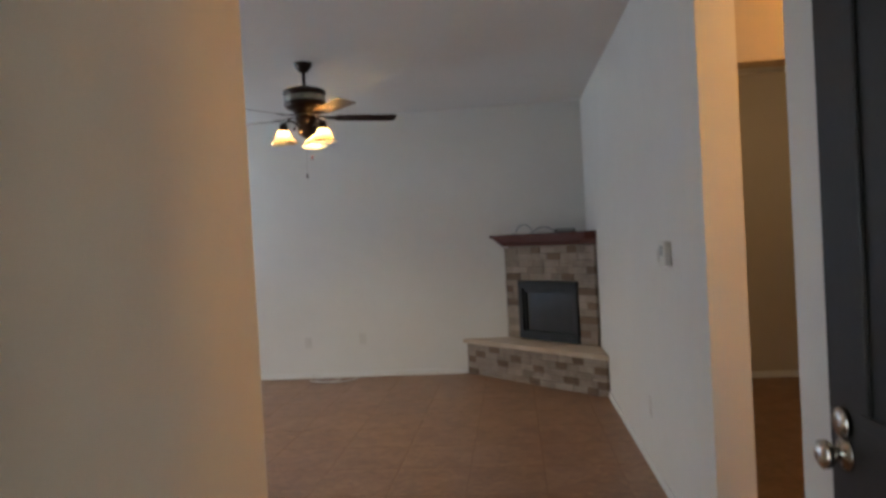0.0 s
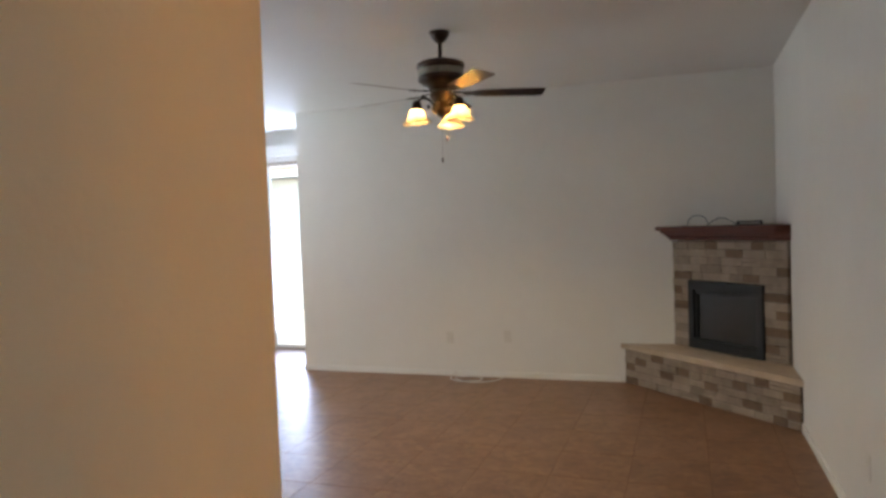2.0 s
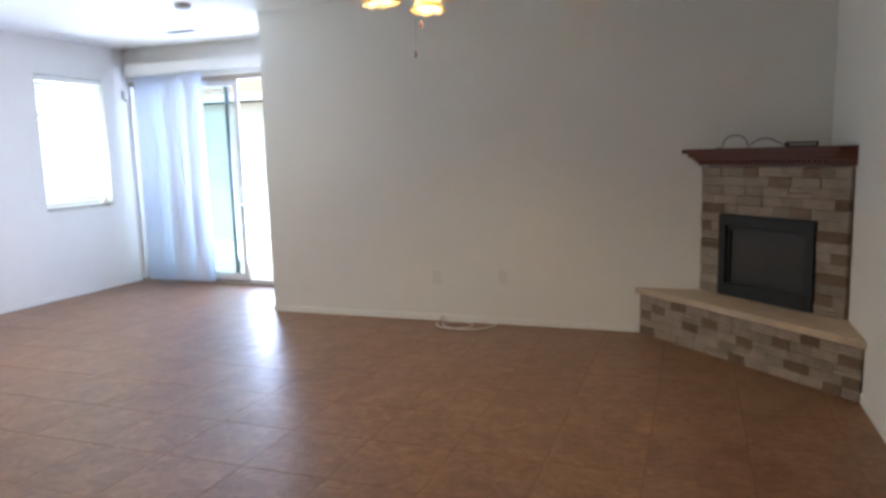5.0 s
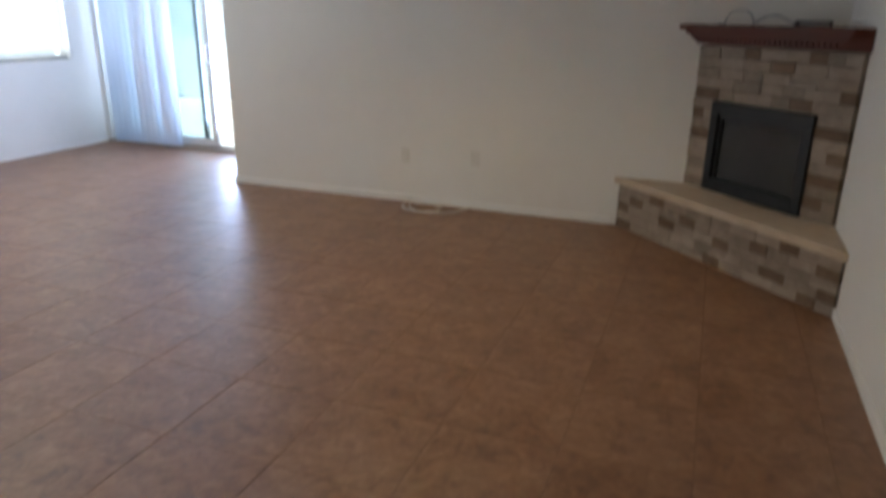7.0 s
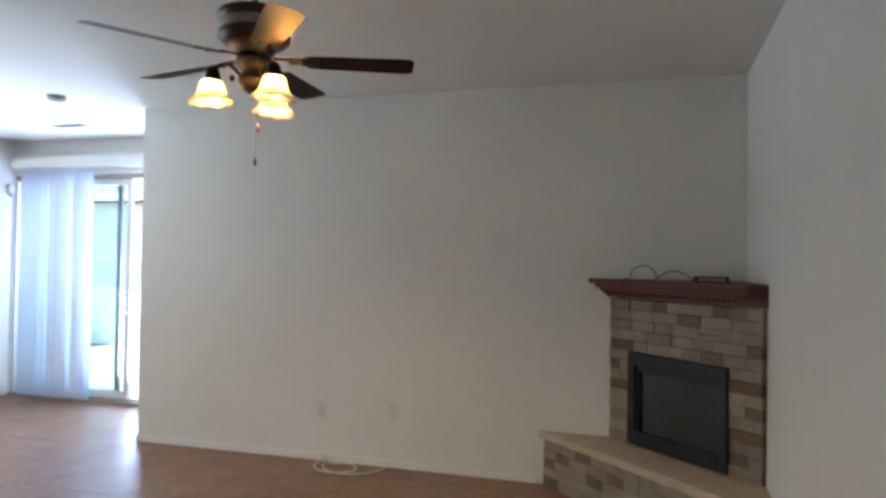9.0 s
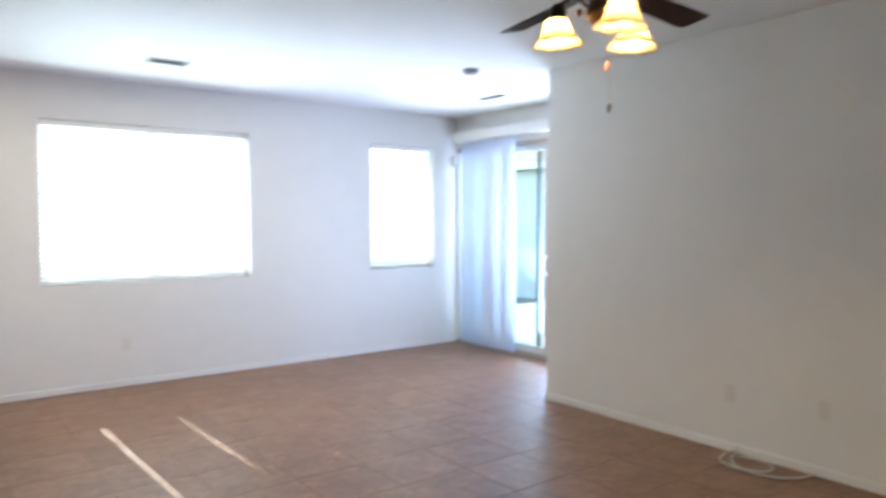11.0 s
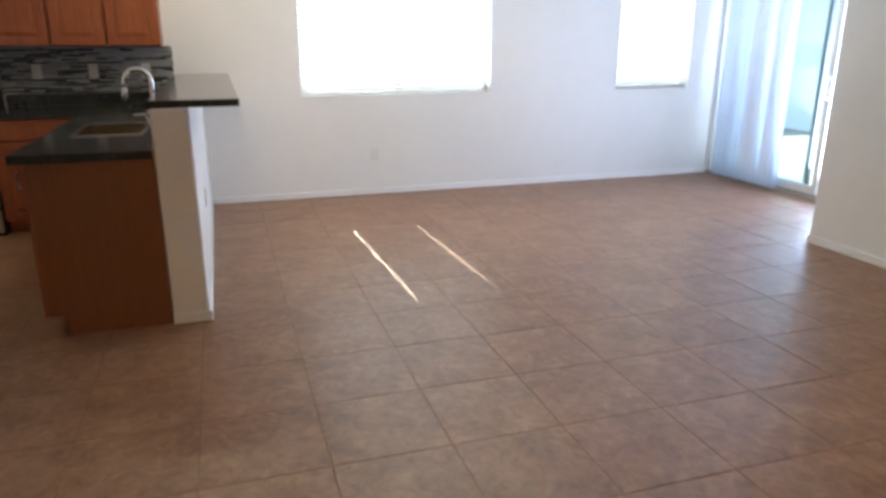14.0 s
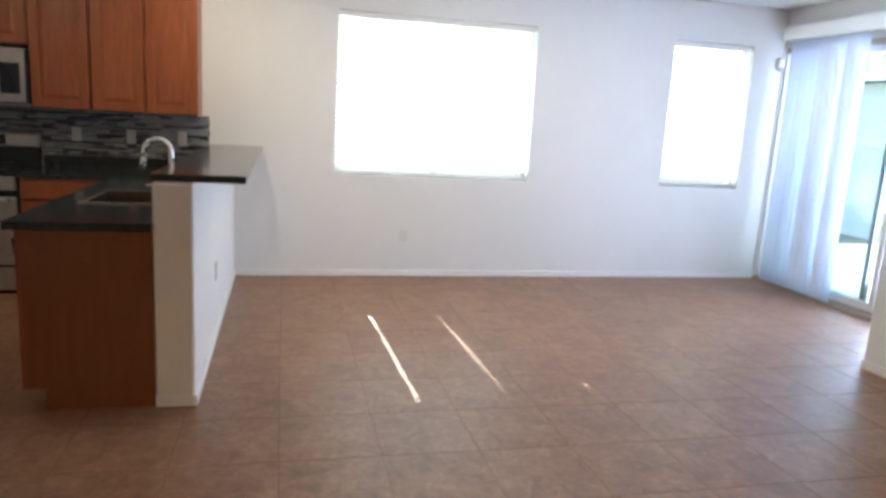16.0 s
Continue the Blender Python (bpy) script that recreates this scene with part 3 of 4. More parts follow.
part("dentil_board", prism([(cd, -0.002), (XR - 0.13, cd - XR + 0.13), (XR - 0.002, FIRE_C - XR - 0.02), (XR - 0.002, -0.002)], 1.315, 1.330), MAHOG, mantel)
dme = data_of("dentil", boxes((-0.011, 0.011, 0, 0.016, 0, 0.016)), MAHOG)
for k in range(int((fire_len - 0.14) / 0.036)):
    d = part("dentil", dme, MAHOG, mantel)
    d.matrix_basis = face_matrix(cd, 0.03 + k * 0.036, 0.016, 1.3145)

# things left on the mantel
bx = thing("cable_box", "small black set-top box lying on the mantel", "electronics", (4.36, -0.42, 1.412))
part("case", boxes((4.27, 4.46, -0.47, -0.38, 1.413, 1.445), bevel=0.006), BLACK, bx)
part("front_strip", boxes((4.29, 4.44, -0.4735, -0.4705, 1.42, 1.437)), GREYP, bx)
loop = [(3.86, -0.12, 1.416)]
for k in range(25):
    a = k / 24 * math.pi
    loop.append((3.90 + 0.10 * (1 - math.cos(a)) / 2 * 1.6, -0.14 - 0.05 * k / 24, 1.417 + 0.085 * math.sin(a) ** 0.8))
for k in range(1, 31):
    a = k / 30
    loop.append((4.06 + 0.26 * a, -0.19 - 0.22 * a, 1.419 + 0.062 * abs(math.sin(a * math.pi * 1.2)) * (1 - 0.3 * a)))
cb = part("loose_cable", tube(loop, 0.0045, 6), CABLEG)
tagged(cb, "thin grey cable looped on the mantel", "cable")

# ---- ceiling fan ----
FX, FY = 2.415, -2.22
fan = thing("ceiling_fan", "bronze ceiling fan with five walnut blades and lit amber shades", "ceiling fan", (FX, FY, H))
part("canopy", lathe([(0.066, 0), (0.066, -0.012), (0.056, -0.035), (0.030, -0.065), (0.016, -0.072)], centre=(FX, FY, H - 0.001)), BRONZE, fan)
part("downrod", lathe([(0.012, -0.06), (0.012, -0.20)], 14, (FX, FY, H)), BRONZE, fan)
mh = part("motor_housing", lathe([(0.02, 2.575), (0.05, 2.570), (0.075, 2.556), (0.125, 2.548), (0.15, 2.536), (0.156, 2.518), (0.150, 2.505), (0.143, 2.500), (0.143, 2.455), (0.150, 2.448), (0.148, 2.425), (0.12, 2.402), (0.09, 2.392), (0.085, 2.375), (0.07, 2.365)], 40, (FX, FY, 0)), BRONZE, fan)
part("band", lathe([(0.144, 2.458), (0.1465, 2.462), (0.1465, 2.494), (0.144, 2.498)], 40, (FX, FY, 0), cap=False), PEWTER, mh, "antique grey decorative band")
part("switch_housing", lathe([(0.045, 2.365), (0.072, 2.355), (0.078, 2.33), (0.066, 2.305), (0.05, 2.29), (0.062, 2.27), (0.066, 2.245), (0.052, 2.222), (0.03, 2.205), (0.012, 2.195), (0.004, 2.18)], 30, (FX, FY, 0)), BRONZE, fan)
bl = bmesh.new()
outline = [(0.0, 0.048), (0.02, 0.056), (0.12, 0.060), (0.30, 0.066), (0.42, 0.0685), (0.445, 0.062), (0.455, 0.045)]
top = [bl.verts.new((x, w, 0)) for x, w in outline] + [bl.verts.new((x, -w, 0)) for x, w in reversed(outline)]
bl.faces.new(top)
bmesh.ops.solidify(bl, geom=bl.faces[:], thickness=0.010)
bme = data_of("blade", bl, BLADE)
ir = boxes((0.075, 0.15, -0.012, 0.012, 0.004, 0.012), (0.14, 0.26, -0.030, 0.030, -0.001, 0.004), bevel=0.003)
for s in (-1, 1):
    for p in (0.20, 0.24):
        bmesh.ops.create_cone(ir, cap_ends=True, segments=8, radius1=0.007, radius2=0.005, depth=0.006, matrix=Matrix.Translation((p, s * 0.018, -0.003)))
ime = data_of("blade_iron", ir, BRONZE)
for k in range(5):
    rot = Matrix.Translation((FX, FY, 2.345)) @ Matrix.Rotation(radians(23 + 72 * k), 4, "Z")
    b = part("blade", bme, BLADE, fan)
    b.matrix_basis = rot @ Matrix.Translation((0.215, 0, 0)) @ Matrix.Rotation(radians(-11), 4, "X")
    i2 = part("blade_iron", ime, BRONZE, fan)
    i2.matrix_basis = rot @ Matrix.Rotation(radians(-11), 4, "X")
shade_rings = [(0.028, 0.094), (0.040, 0.089), (0.048, 0.072), (0.053, 0.052), (0.060, 0.034), (0.073, 0.017), (0.088, 0.006), (0.095, 0.0)]
sbm = lathe(shade_rings, 32, cap=False)
bmesh.ops.solidify(sbm, geom=sbm.faces[:], thickness=0.003)
for v in sbm.verts:
    if v.co.z < 0.02:
        v.co.z += 0.004 * math.cos(8 * math.atan2(v.co.y, v.co.x))
sme = data_of("shade", sbm, SHADE)
for a in (210, 330, 90):
    c, s = math.cos(radians(a)), math.sin(radians(a))
    sx, sy = FX + 0.165 * c, FY + 0.165 * s
    arm = [(FX + 0.05 * c, FY + 0.05 * s, 2.27)]
    for k in range(9):
        q = k / 8
        arm.append((FX + (0.05 + 0.115 * q) * c, FY + (0.05 + 0.115 * q) * s, 2.27 + 0.045 * math.sin(q * math.pi * 0.95) + 0.012 * q * q))
    part("lamp_arm", tube(arm, 0.008), BRONZE, fan)
    part("finial", lathe([(0.002, 0.014), (0.010, 0.008), (0.013, 0.0), (0.009, -0.009), (0.002, -0.013)], 14, (FX + 0.088 * c, FY + 0.088 * s, 2.262)), BRONZE, fan)
    fit_ = part("lamp_socket", lathe([(0.012, 0.046), (0.024, 0.034), (0.033, 0.004), (0.034, -0.020)], 18, (sx, sy, 2.257)), BRONZE, fan)
    sh = part("shade", sme, SHADE, fan, "frosted amber bell glass shade, lit")
    sh.matrix_basis = Matrix.Translation((sx, sy, 2.155)) @ Matrix.Rotation(radians(4), 4, Vector((-s, c, 0)))
    lamp("fan_bulb", "POINT", 3.1, pose(sx, sy, 2.213), (1.0, 0.76, 0.47), 0.028)
part("pull_chain", tube([(2.395, -2.15, 2.24), (2.381, -2.14, 2.06), (2.378, -2.138, 1.95)], 0.0006, 5), BRONZE, fan)
part("pull_fob", lathe([(0.002, 0.028), (0.006, 0.018), (0.0075, 0.008), (0.005, -0.008), (0.001, -0.012)], 12, (2.378, -2.138, 1.922)), BRONZE, fan)
part("pull_chain", tube([(2.45, -2.24, 2.21), (2.452, -2.243, 2.06)], 0.0006, 5), BRONZE, fan)
part("pull_fob", lathe([(0.002, 0.028), (0.007, 0.018), (0.009, 0.006), (0.005, -0.008), (0.001, -0.012)], 12, (2.452, -2.243, 2.045)), BLADE, fan, "amber bead")

# ---- ceiling fittings ----
def can_light(x, y):
    c = thing("recessed_light", "round recessed ceiling light with white trim, lit", "ceiling light", (x, y, H), "recessed lights")
    part("trim_ring", lathe([(0.072, -0.001), (0.075, -0.006), (0.098, -0.004), (0.10, -0.0005)], 32, (x, y, H), cap=False), TRIM, c)
    lamp("recessed_bulb", "AREA", 2.2, pose(x, y, H - 0.012), (1.0, 0.84, 0.66), 0.12)
    part("diffuser", lathe([(0.073, -0.0015), (0.05, -0.004), (0.01, -0.005)], 32, (x, y, H)), CANLIT, c)


# The last one is unseen, added to brighten the kitchen.
for p in ((-1.627, -4.358), (-1.082, -2.938), (-1.12, -1.95), (-0.7, -6.0)):
    can_light(*p)


def vent(x, y, w, l, label):
    v = thing("ceiling_vent", label, "vent", (x, y, H))
    part("vent_frame", boxes((x - w / 2, x + w / 2, y - l / 2, y - l / 2 + 0.022, H - 0.008, H - 0.0005), (x - w / 2, x + w / 2, y + l / 2 - 0.022, y + l / 2, H - 0.008, H - 0.0005),
                             (x - w / 2, x - w / 2 + 0.022, y - l / 2 + 0.022, y + l / 2 - 0.022, H - 0.008, H - 0.0005), (x + w / 2 - 0.022, x + w / 2, y - l / 2 + 0.022, y + l / 2 - 0.022, H - 0.008, H - 0.0005)), GREYP, v)
    part("backing", boxes((x - w / 2 + 0.02, x + w / 2 - 0.02, y - l / 2 + 0.02, y + l / 2 - 0.02, H - 0.002, H - 0.0006)), BLACK, v)
    me = data_of("slat", boxes((-w / 2 + 0.02, w / 2 - 0.02, -0.007, 0.007, -0.0006, 0.0006)), GREYP)
    for k in range(int((l - 0.06) / 0.016)):
        s = part("slat", me, GREYP, v)
        s.matrix_basis = pose(x, y - l / 2 + 0.034 + 0.016 * k, H - 0.006, 38)


vent(-1.565, -2.60, 0.17, 0.30, "grey louvred air vent set in the ceiling")
vent(-1.22, 0.45, 0.36, 0.12, "slim white louvred ceiling vent by the door")
sd = thing("smoke_detector", "round grey smoke detector on the ceiling", "smoke detector", (-0.37, -0.53, H))
part("base", lathe([(0.068, -0.0005), (0.07, -0.012)], 28, (-0.37, -0.53, H)), GREYP, sd)
part("cover", lathe([(0.062, -0.012), (0.066, -0.020), (0.058, -0.036), (0.03, -0.043), (0.005, -0.044)], 28, (-0.37, -0.53, H)), GREYP, sd)

# ---- wall plates ----
def plate(name, place, facing, label, category, w=0.072, h=0.116, kind="outlet", paint=None):
    """A wall plate: facing is the outward angle of the wall."""
    m = Matrix.Translation(place) @ Matrix.Rotation(radians(facing), 4, "Z")
    paint = paint or WHITEP
    p = new(name)
    p.matrix_basis = m
    tagged(p, label, category)
    for nm, bm, mt in [("cover_plate", boxes((0.0005, 0.006, -w / 2, w / 2, -h / 2, h / 2), bevel=0.002), paint)] + (
            [("socket", boxes((0.006, 0.0085, -0.017, 0.017, s * 0.024 - 0.014, s * 0.024 + 0.014), bevel=0.001), paint) for s in (-1, 1)] if kind == "outlet"
            else [("toggle", boxes((0.006, 0.016, -0.016, 0.016, -0.033, 0.033), bevel=0.002), paint)]):
        o = new(nm, data_of(nm, bm, mt))
        o.parent = p
    return p


plate("outlet", (1.65, 0, 0.38), -90, "white cable outlet low on the living room wall", "outlet", kind="switch")
plate("outlet", (2.238, 0, 0.40), -90, "white power outlet low on the living room wall", "outlet")
plate("outlet", (XW, -2.705, 0.385), 0, "white power outlet under the large window", "outlet")
plate("outlet", (XR, -3.04, 0.375), 180, "white power outlet low on the plain wall", "outlet")
plate("outlet", (-0.90, -4.226, 0.44), 90, "grey double power outlet on the bar's half wall", "outlet", 0.116, 0.116, paint=PLATE)
plate("light_switch", (XR, -3.50, 1.27), 180, "white wall light switch beside the thermostat", "switch", kind="switch")
th = thing("thermostat", "grey-white wall thermostat with a small screen", "thermostat", (XR, -3.70, 1.29))
part("case", boxes((XR - 0.034, XR - 0.0005, -3.765, -3.635, 1.225, 1.345), bevel=0.006), WHITEP, th)
part("screen", boxes((XR - 0.0355, XR - 0.0342, -3.735, -3.665, 1.275, 1.325)), GREYP, th)
sn = thing("alarm_sensor", "small white alarm sensor high in the corner", "sensor", (XW, 1.05, 2.22))
part("case", boxes((XW + 0.0005, XW + 0.05, 1.02, 1.09, 2.17, 2.27), bevel=0.012), WHITEP, sn)
part("lens", lathe([(0.018, 0.0), (0.015, 0.02), (0.004, 0.026)], 12, (XW + 0.03, 1.05, 2.144)), GREYP, sn)

# cable on the floor under the outlets
pts = [(2.22, -0.016, 0.30), (2.22, -0.02, 0.15), (2.20, -0.03, 0.03)]
for k in range(22):
    a = k / 21 * math.pi
    pts.append((1.955 + 0.235 * math.cos(a), -0.035 - 0.245 * math.sin(a), 0.010))
pts += [(1.715, -0.02, 0.012), (1.70, -0.017, 0.05)]
for k in range(1, 26):
    a = math.pi + k / 25 * 1.75 * math.pi
    pts.append((1.86 + 0.155 * math.cos(a), -0.175 + 0.125 * math.sin(a), 0.022 - 0.012 * k / 25))
fc = part("floor_cable", tube(pts[2:], 0.0055, 8), CABLEW)
tagged(fc, "white coaxial cable lying in a loop on the floor", "cable")

# ---- front door, standing open ----
fd = tagged(thing("door_2", "", "door", (4.52, -6.66, 0)), "dark painted panelled front door standing open", "door", kind="structure")
LEAF = (4.50, 4.545)
part("door_leaf", boxes((LEAF[0], LEAF[1], -6.695, -5.63, 0.012, 2.05), bevel=0.003), DOORDARK, fd)
for y0, y1 in ((-6.58, -6.24), (-6.10, -5.78)):
    for z0, z1 in ((0.22, 0.80), (1.02, 1.90)):
        part("panel_moulding", boxes((LEAF[0] - 0.010, LEAF[0] - 0.0005, y0, y1, z0, z0 + 0.03), (LEAF[0] - 0.010, LEAF[0] - 0.0005, y0, y1, z1 - 0.03, z1),
                                     (LEAF[0] - 0.010, LEAF[0] - 0.0005, y0, y0 + 0.03, z0 + 0.03, z1 - 0.03), (LEAF[0] - 0.010, LEAF[0] - 0.0005, y1 - 0.03, y1, z0 + 0.03, z1 - 0.03), bevel=0.003), DOORDARK, fd)
rotx = Matrix.Translation((LEAF[0], -5.70, 0.95)) @ Matrix.Rotation(radians(-90), 4, "Y")
kb = lathe([(0.034, 0.0005), (0.034, 0.006), (0.016, 0.010), (0.012, 0.020), (0.020, 0.027), (0.029, 0.038), (0.028, 0.050), (0.015, 0.057), (0.003, 0.059)], 24)
bmesh.ops.transform(kb, matrix=rotx, verts=kb.verts)
part("door_knob", kb, NICKEL, fd, "satin nickel knob")
db = lathe([(0.030, 0.0005), (0.030, 0.012), (0.022, 0.018), (0.004, 0.019)], 24)
bmesh.ops.transform(db, matrix=Matrix.Translation((LEAF[0], -5.70, 1.012)) @ Matrix.Rotation(radians(-90), 4, "Y"), verts=db.verts)
part("deadbolt", db, NICKEL, fd)
for z in (0.25, 1.05, 1.82):
    part("hinge", lathe([(0.007, 0), (0.007, 0.09)], 10, (4.552, -6.70 + 0.012, z)), NICKEL, fd)
structure("trim", boxes((3.40, 3.44, -6.70, -6.682, 0, 2.08), (3.40, 4.56, -6.70, -6.682, 2.08, 2.14)), TRIM, "white casing round the front door opening", "trim")

# ---- kitchen ----
XF = XW + 0.32


def cab_door(parent, m, w, h):
    """A raised panel door, w wide and h high, facing +x of m's frame."""
    d = new("door", data_of("door", boxes((0, 0.012, 0, w, 0, h), (0.012, 0.020, 0, w, 0, 0.055), (0.012, 0.020, 0, w, h - 0.055, h),
                                          (0.012, 0.020, 0, 0.055, 0.055, h - 0.055), (0.012, 0.020, w - 0.055, w, 0.055, h - 0.055)), OAK))
    d.parent = parent
    d.matrix_basis = m
    bm = bmesh.new()
    a = [bm.verts.new((0.0125, y, z)) for y, z in ((0.062, 0.062), (w - 0.062, 0.062), (w - 0.062, h - 0.062), (0.062, h - 0.062))]
    b = [bm.verts.new((0.019, y, z)) for y, z in ((0.092, 0.092), (w - 0.092, 0.092), (w - 0.092, h - 0.092), (0.092, h - 0.092))]
    for k in range(4):
        bm.faces.new((a[k], a[(k + 1) % 4], b[(k + 1) % 4], b[k]))
    bm.faces.new(b)
    bmesh.ops.recalc_face_normals(bm, faces=bm.faces)
    p = new("raised_panel", data_of("raised_panel", bm, OAK))
    p.parent = d
    return d


def cabinet(name, x0, x1, y0, y1, z0, z1, fronts, label, toe=0.0):
    """fronts: (y from, y to, z from, z to, kind)."""
    c = thing(name, label, "cabinet", (x0, (y0 + y1) / 2, z0))
    rows = [(x0 + 0.001, x1, y0, y1, z0 + toe, z1)]
    if toe:
        rows.append((x0 + 0.001, x1 - 0.075, y0 + 0.002, y1 - 0.002, z0, z0 + toe))
    part("body", boxes(*rows), OAK, c)
    for a, b, p, q, kind in fronts:
        m = Matrix.Translation((x1 + 0.0005, a, p))
        o = cab_door(c, c.matrix_basis.inverted() @ m, b - a, q - p) if q - p > 0.25 else None
        if o is None:
            o = part("drawer", boxes((x1 + 0.0005, x1 + 0.02, a, b, p, q), bevel=0.006), OAK, c)
    return c


TOPZ = 2.46
for y0, y1, lab in ((-4.875, -4.485, "honey oak wall cabinet at the end of the run"), (-5.27, -4.878, "honey oak wall cabinet over the backsplash"), (-5.70, -5.273, "honey oak wall cabinet next to the microwave")):
    cabinet("wall_cabinet", XW, XF - 0.02, y0, y1, 1.39, TOPZ, [(y0 + 0.014, y1 - 0.014, 1.402, TOPZ - 0.015, "door")], lab)
cabinet("wall_cabinet", XW, XF - 0.02, -6.466, -5.703, 1.85, TOPZ, [(-6.452, -6.09, 1.862, TOPZ - 0.015, "door"), (-6.08, -5.717, 1.862, TOPZ - 0.015, "door")], "short honey oak wall cabinet above the microwave")
cabinet("wall_cabinet", XW, XF - 0.02, -7.2, -6.469, 1.39, TOPZ, [(-7.19, -6.84, 1.402, TOPZ - 0.015, "door"), (-6.83, -6.483, 1.402, TOPZ - 0.015, "door")], "honey oak double wall cabinet beyond the range")

XB = XW + 0.60
cabinet("base_cabinet", XW, XB, -5.715, -5.075, 0, 0.88, [(-5.70, -5.09, 0.72, 0.862, "drawer"), (-5.70, -5.40, 0.115, 0.70, "door"), (-5.39, -5.09, 0.115, 0.70, "door")], "honey oak base cabinet with drawer beside the range", 0.10)
cabinet("base_cabinet", XW, XB, -7.2, -6.485, 0, 0.88, [(-7.185, -6.50, 0.72, 0.862, "drawer"), (-7.185, -6.85, 0.115, 0.70, "door"), (-6.84, -6.50, 0.115, 0.70, "door")], "honey oak base cabinet beyond the range", 0.10)

# peninsula under the bar
pn = thing("peninsula_cabinet", "oak-ended peninsula cabinet against the bar's half wall", "cabinet", (-1.2, -4.7, 0))
part("body", boxes((-2.0, -1.05, -4.985, -4.412, 0.10, 0.88), (-0.42, 0.19, -4.985, -4.412, 0.10, 0.88), (-1.05, -0.42, -4.985, -4.412, 0.10, 0.66), (-1.05, -0.42, -4.985, -4.90, 0.66, 0.88), (-2.0, 0.15, -4.90, -4.412, 0, 0.10)), PANEL, pn)
part("end_panel", boxes((0.190, 0.205, -4.99, -4.412, 0.105, 0.88), (0.190, 0.205, -4.905, -4.412, 0.0, 0.105)), PANEL, pn, "plain stained oak end panel")
part("corner_strip", boxes((0.19, 0.2065, -5.004, -4.9905, 0.105, 0.88)), OAK, pn)
for k in range(4):
    x0 = -1.98 + k * 0.54
    f = part("door", boxes((x0, x0 + 0.52, -5.005, -4.9855, 0.12, 0.69), bevel=0.004), OAK, pn)
    part("drawer", boxes((x0, x0 + 0.52, -5.005, -4.9855, 0.71, 0.865), bevel=0.004), OAK, pn)

part("handle", tube([(0.12, -5.005, 0.745), (0.12, -5.04, 0.75), (0.12, -5.04, 0.82), (0.12, -5.005, 0.825)], 0.008), NICKEL, pn, "satin nickel pull")

# worktop, with the sink's cut-out
SX0, SX1, SY0, SY1 = -1.02, -0.45, -4.875, -4.535
wt = thing("worktop", "polished dark green-black granite worktop", "worktop", (-1.2, -4.7, 0.88))
part("top", holed_slab(-1.99, 0.235, -5.045, -4.413, 0.881, 0.921, SX0, SX1, SY0, SY1), GRANITE, wt)
part("top", boxes((XW + 0.002, -1.992, -5.715, -4.413, 0.881, 0.921)), GRANITE, wt)
part("upstand", boxes((XW + 0.002, XW + 0.022, -5.715, -4.413, 0.922, 1.015)), GRANITE, wt)
w2 = thing("worktop", "dark granite worktop beyond the range", "worktop", (-2.3, -6.85, 0.88))
part("top", boxes((XW + 0.002, -1.992, -7.2, -6.485, 0.881, 0.921)), GRANITE, w2)

sk = thing("sink", "stainless steel kitchen sink set in the worktop", "sink", (-0.735, -4.70, 0.92))
part("rim", boxes((SX0 - 0.022, SX1 + 0.022, SY0 - 0.022, SY0, 0.9215, 0.928), (SX0 - 0.022, SX1 + 0.022, SY1, SY1 + 0.022, 0.9215, 0.928),
                  (SX0 - 0.022, SX0, SY0, SY1, 0.9215, 0.928), (SX1, SX1 + 0.022, SY0, SY1, 0.9215, 0.928), bevel=0.002), SINKSTEEL, sk)
bowl = boxes((SX0, SX1, SY0, SY1, 0.71, 0.713), (SX0, SX0 + 0.003, SY0, SY1, 0.713, 0.925), (SX1 - 0.003, SX1, SY0, SY1, 0.713, 0.925), (SX0 + 0.003, SX1 - 0.003, SY0, SY0 + 0.003, 0.713, 0.925), (SX0 + 0.003, SX1 - 0.003, SY1 - 0.003, SY1, 0.713, 0.925))
part("bowl", bowl, BOWLSHADE, sk, "steel bowl with its shade put into the colour")

fx, fy = -0.74, -4.462
fa = thing("faucet", "chrome gooseneck kitchen faucet by the sink", "faucet", (fx, fy, 0.921))
part("base", lathe([(0.028, 0.0005), (0.028, 0.01), (0.019, 0.02), (0.017, 0.05), (0.015, 0.09)], 18, (fx, fy, 0.921)), CHROME, fa)
neck = [(fx, fy, 1.0), (fx, fy, 1.10), (fx, fy, 1.19)]
for k in range(1, 15):
    a = k / 14 * math.pi
    neck.append((fx, fy - 0.075 * (1 - math.cos(a)), 1.195 + 0.075 * math.sin(a)))
neck.append((fx, fy - 0.153, 1.155))
part("spout", tube(neck, 0.016, 10), CHROME, fa)
part("spray_head", tube([(fx, fy - 0.153, 1.16), (fx, fy - 0.157, 1.125), (fx, fy - 0.16, 1.09)], 0.018, 12), CHROME, fa)
part("lever", tube([(fx + 0.0, fy, 0.985), (fx + 0.05, fy - 0.02, 1.0), (fx + 0.09, fy - 0.03, 1.03)], 0.007, 8), CHROME, fa)
sp2 = part("soap_dispenser", tube([(-0.42, -4.47, 0.9215), (-0.42, -4.47, 1.0), (-0.42, -4.49, 1.03), (-0.42, -4.55, 1.03)], 0.009, 10), CHROME)
tagged(sp2, "small chrome soap dispenser by the faucet", "dispenser")

bt = part("bar_top", prism([(XW + 0.002, -4.425), (0.19, -4.425), (0.19, -3.985), (XW + 0.002, -3.985)], 1.118, 1.155, 0.006), GRANITE)
tagged(bt, "overhanging dark polished granite bar top", "bar top")

